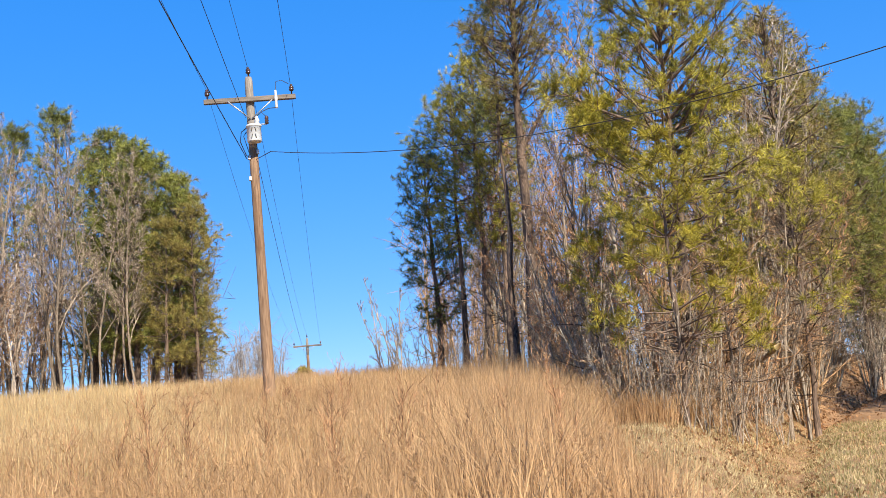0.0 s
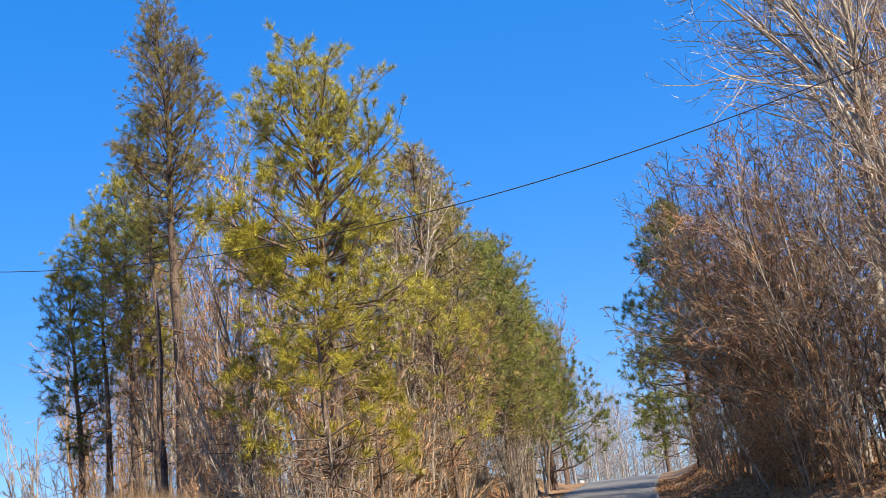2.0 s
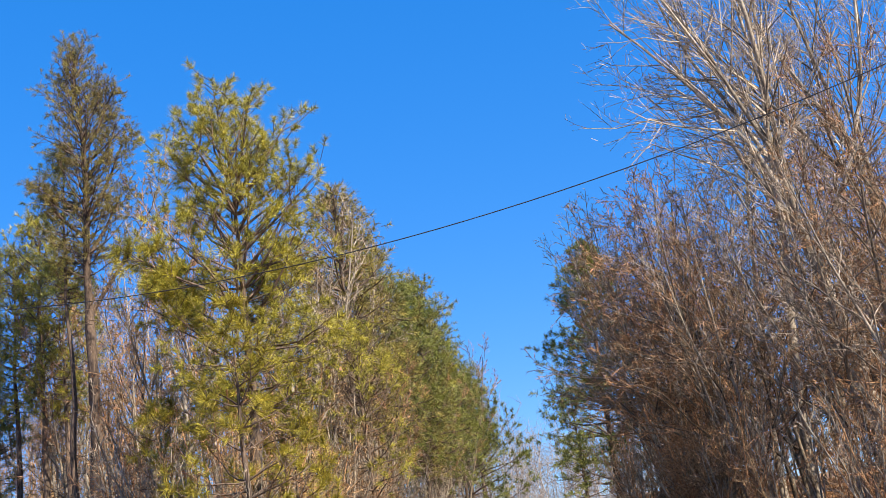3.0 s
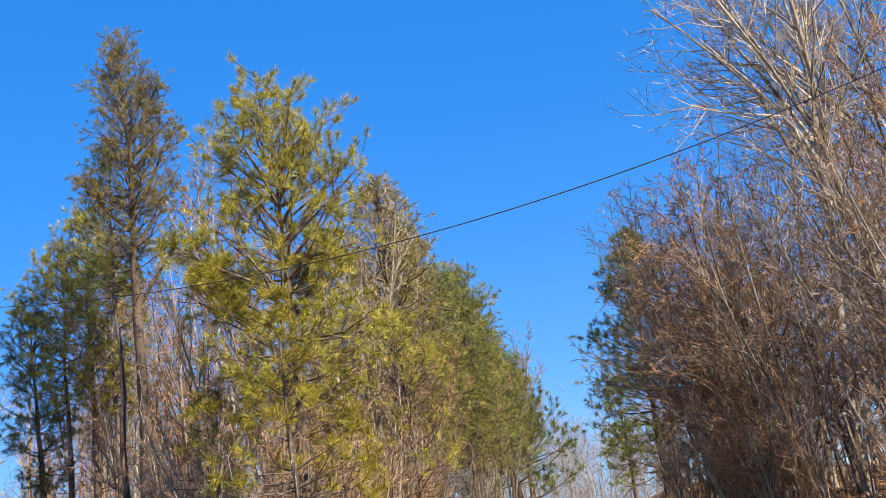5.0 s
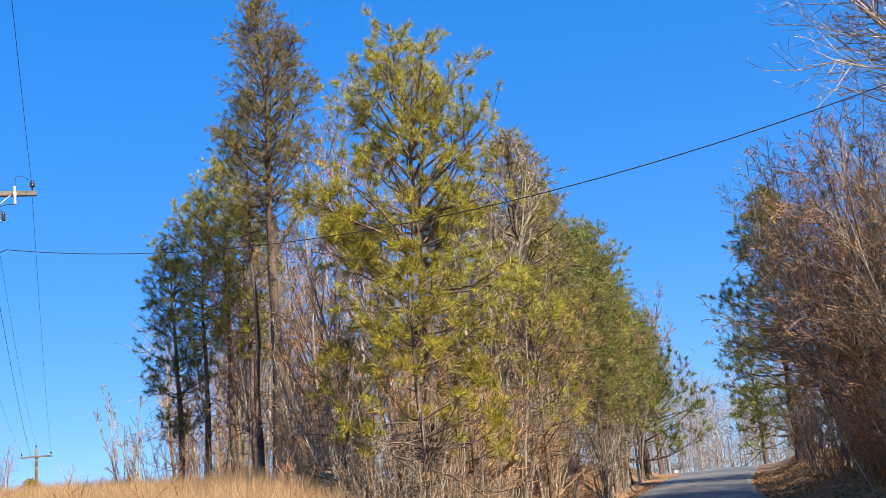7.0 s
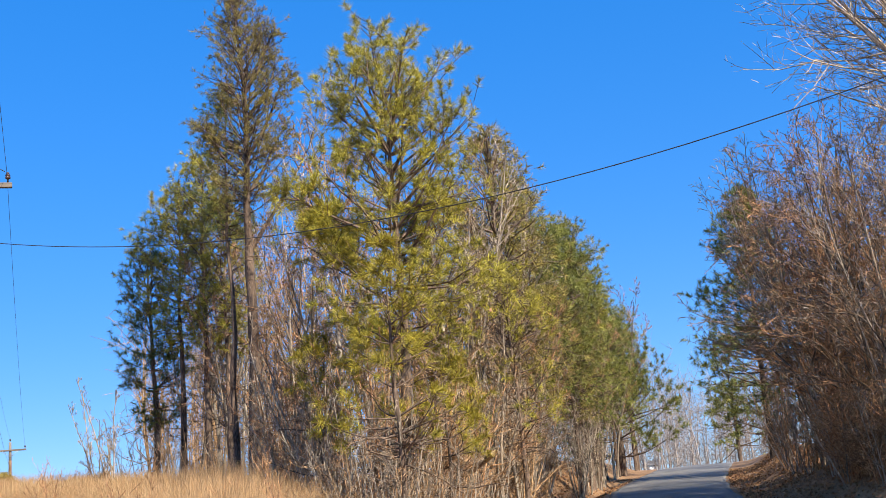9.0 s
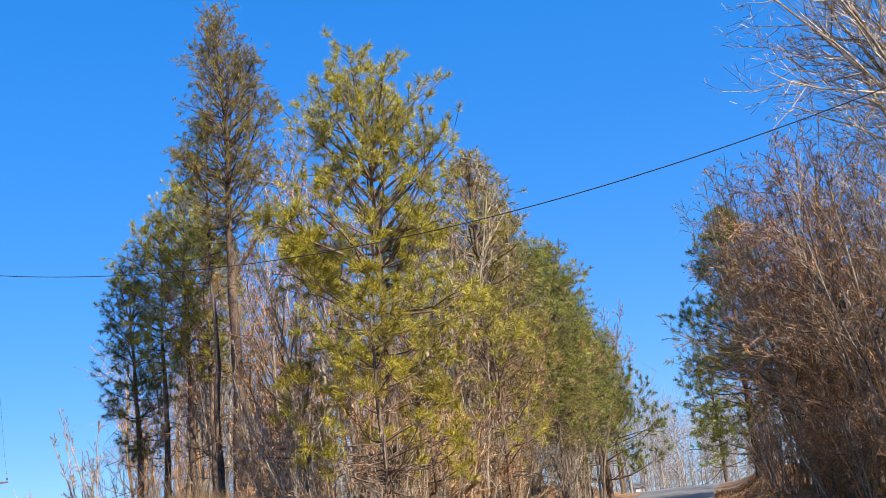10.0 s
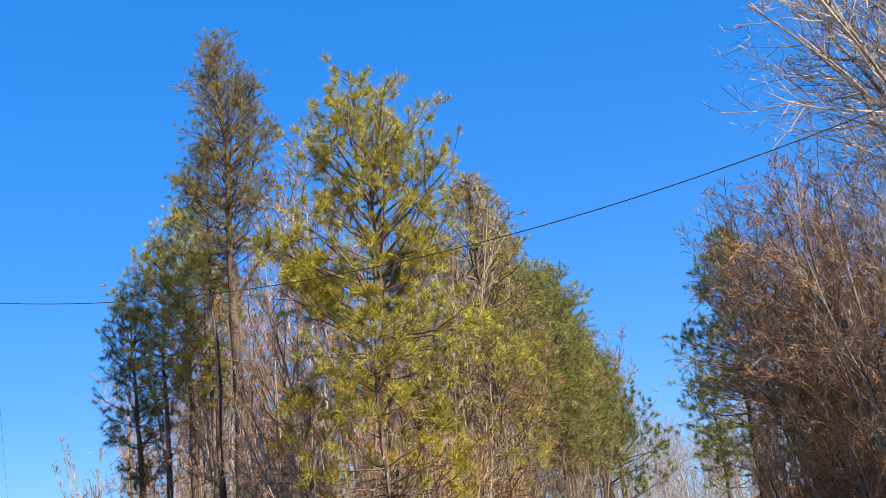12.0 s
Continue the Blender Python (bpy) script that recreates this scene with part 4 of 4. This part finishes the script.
# feathery seed tops among the sedge
x, y = clumped(rng, *scatter(rng, 2600, -12, 17, 8, 34, 0.9), 26, 0.16)
m = field_side(x, y)
x, y = x[m], y[m]
base = np.stack([x, y, ground_z(x, y) + rng.uniform(0.45, 1.12, len(x)) * (1.0 + 0.16 * wave(x * 2.3, y * 2.1))], 1)
way = rng.normal(0, 0.5, (len(x), 3)) + (0, 0, 0.7)
spray = np.concatenate([base, base + way * rng.uniform(0.06, 0.16, (len(x), 1)), np.full((len(x), 1), 0.0035), np.full((len(x), 1), 0.002)], 1)
tagged(new("sedge_tops", twig_mesh("sedge_tops", spray[:1], spray[1:], rng, M_SEDGE)), "feathery russet seed tops in the tall grass", "grass", kind="stuff")

# ---- leaf litter ----
x, y = scatter(rng, 85000, 14, 54, 15, 75, 0.8)
off, _ = road_near(x, y)
keep = ~field_side(x, y) & (np.abs(off) > HALF + 0.15)
ditch = -off - ditch_off(y)
bank = np.exp(-((ditch / 0.6) ** 2)) + smooth((ditch + 0.4) / 0.6) * (0.2 + 0.8 * smooth((y - 20) / 6)) * smooth((5.0 - ditch) / 2)
keep &= rng.uniform(0, 1, len(x)) < np.where(off > 0, 1.0, np.clip(bank + 0.06 + 0.94 * smooth((y - 40) / 8), 0, 1))
x, y = x[keep], y[keep]
pts = np.stack([x, y, ground_z(x, y) + 0.03], 1)
tagged(new("leaf_litter", leaves("leaf_litter", pts, rng, 0.13, M_DEAD_LEAF)), "fallen brown oak leaves littering the road banks", "leaves", kind="stuff")

# ---- weeds, log and small things ----
def weed(seed, h):
    """A dry branching weed stalk."""
    rng = np.random.default_rng(seed)
    root = tagged(new("dry_weed"), "tall dry brown branching weed stalk in the grass", "weed")
    axis, _ = wander(rng, (0, 0, -0.05), (rng.normal(0, 0.05), rng.normal(0, 0.05), 1), h, 6, 0.02, 0.05)
    child("stalk", pipe("stalk", axis, np.linspace(0.006, 0.002, 7), 5, M_TWIG_RED), root)
    limb, fine = [], []
    for k in range(26):
        f = rng.uniform(0.3, 0.98) * 6
        i = min(int(f), 5)
        b = axis[i] + (axis[i + 1] - axis[i]) * (f - i)
        d = side_way(rng, np.array([0, 0, 1.0]), rng.uniform(0.3, 0.7))
        line, e = wander(rng, b, d, h * rng.uniform(0.1, 0.28), 3, 0.12, 0.1)
        add_line(limb, line, 0.0025, 0.0015)
        for q in range(6):
            p = line[rng.integers(1, 4)]
            fine.append((*p, *(p + side_way(rng, e, 0.5) * rng.uniform(0.04, 0.12)), 0.003, 0.002))
    tagged(child("sprays", twig_mesh("sprays", limb, fine, rng, M_TWIG_RED), root), kind="stuff")
    return root


weeds = [weed(300, 1.5), weed(301, 1.75), weed(302, 1.3)]
spots = []
for i in range(38):
    deg = rng.uniform(-9, 15.5)
    spots.append((*at(deg, rng.uniform(9.5, 24)), rng.uniform(0.85, 1.1)))
spots += [(*at(d, 50 + 3 * math.sin(d)), 1.0) for d in (5.0, 5.6, 3.4, 6.3, 4.4)]
spread_out(rng, weeds, spots, "dry weeds in the field")

# broken trunk sticking out of the thicket
def at_height(deg, dist, elevation):
    x, y = at(deg, dist)
    return np.array([x, y, EYE[2] + dist * math.tan(radians(elevation))])


a, b = at_height(21.8, 33.2, 1.4), at_height(24.75, 31.6, 3.25)
log = tagged(new("broken_log"), "broken bare dead trunk propped in the thicket", "log")
axis = a + (b - a) * np.linspace(0, 1, 7)[:, None] + np.random.default_rng(4).normal(0, 0.015, (7, 3))
low = a - (b - a) * 0.9
low[2] = gz(low[0], low[1]) - 0.1
axis = np.vstack([[low], axis])
child("bole", pipe("bole", axis, [0.12, 0.1, 0.1, 0.095, 0.09, 0.09, 0.085, 0.08], 9, M_BARK_GREY), log)
child("split_end", pipe("split_end", [b - (b - a) * 0.03, b + (b - a) * 0.05, b + (b - a) * 0.08], [0.078, 0.06, 0.02], 7, M_STRAW), log, "pale splintered wood")

sapling = bare_tree("slender upright pale leafless sapling clump on the crest", 310, 6.2, 0.035, 9, M_TWIG_PALE, M_TWIG_PALE, 0.15, 66, (4, 4, 3), 3, twig_r=0.010, limb_len=0.2)
for i, (deg, dist, size) in enumerate(((6.3, 53, 0.85), (6.8, 52.5, 0.92), (5.9, 53.5, 0.6))):
    place(sapling, *at(deg, dist), 80 * i, size, 1.0, "saplings on the crest", first=i == 0)
x, y = at(2.0, 74)
place(pine("small round cedar bush on the field crest", 311, 1.5, 0.05, 0.05, (0.5, 0.6, 0.5, 0.2), 7, 5, M_NEEDLE_RUST, 26, 0.3, 0.03, 5, dead=0), x, y, 0, first=True)


def cottage(x, y, z):
    root = tagged(new("far_shed"), "small white distant shed with grey roof beyond the crest", "shed")
    root.matrix_basis = pose(x, y, z, 0, 0, -25)
    part("wall", moved(box(1.3, 2.4, 5.6, 0.02), pose(0, 0, -1.6)), M_WHITE, root)
    bm = bmesh.new()
    v = [bm.verts.new(p) for p in ((-1.3, -1.4, 1.3), (1.3, -1.4, 1.3), (1.3, 1.4, 1.3), (-1.3, 1.4, 1.3), (-1.3, 0, 2.0), (1.3, 0, 2.0))]
    for f in ((0, 1, 5, 4), (2, 3, 4, 5), (0, 4, 3), (1, 2, 5), (0, 3, 2, 1)):
        bm.faces.new([v[i] for i in f])
    part("roof", bm, M_ROOF, root, "grey shingle roof")
    return root


x, y = at(32.3, 170)
cottage(x, y, EYE[2] + 170 * math.tan(radians(1.55)))
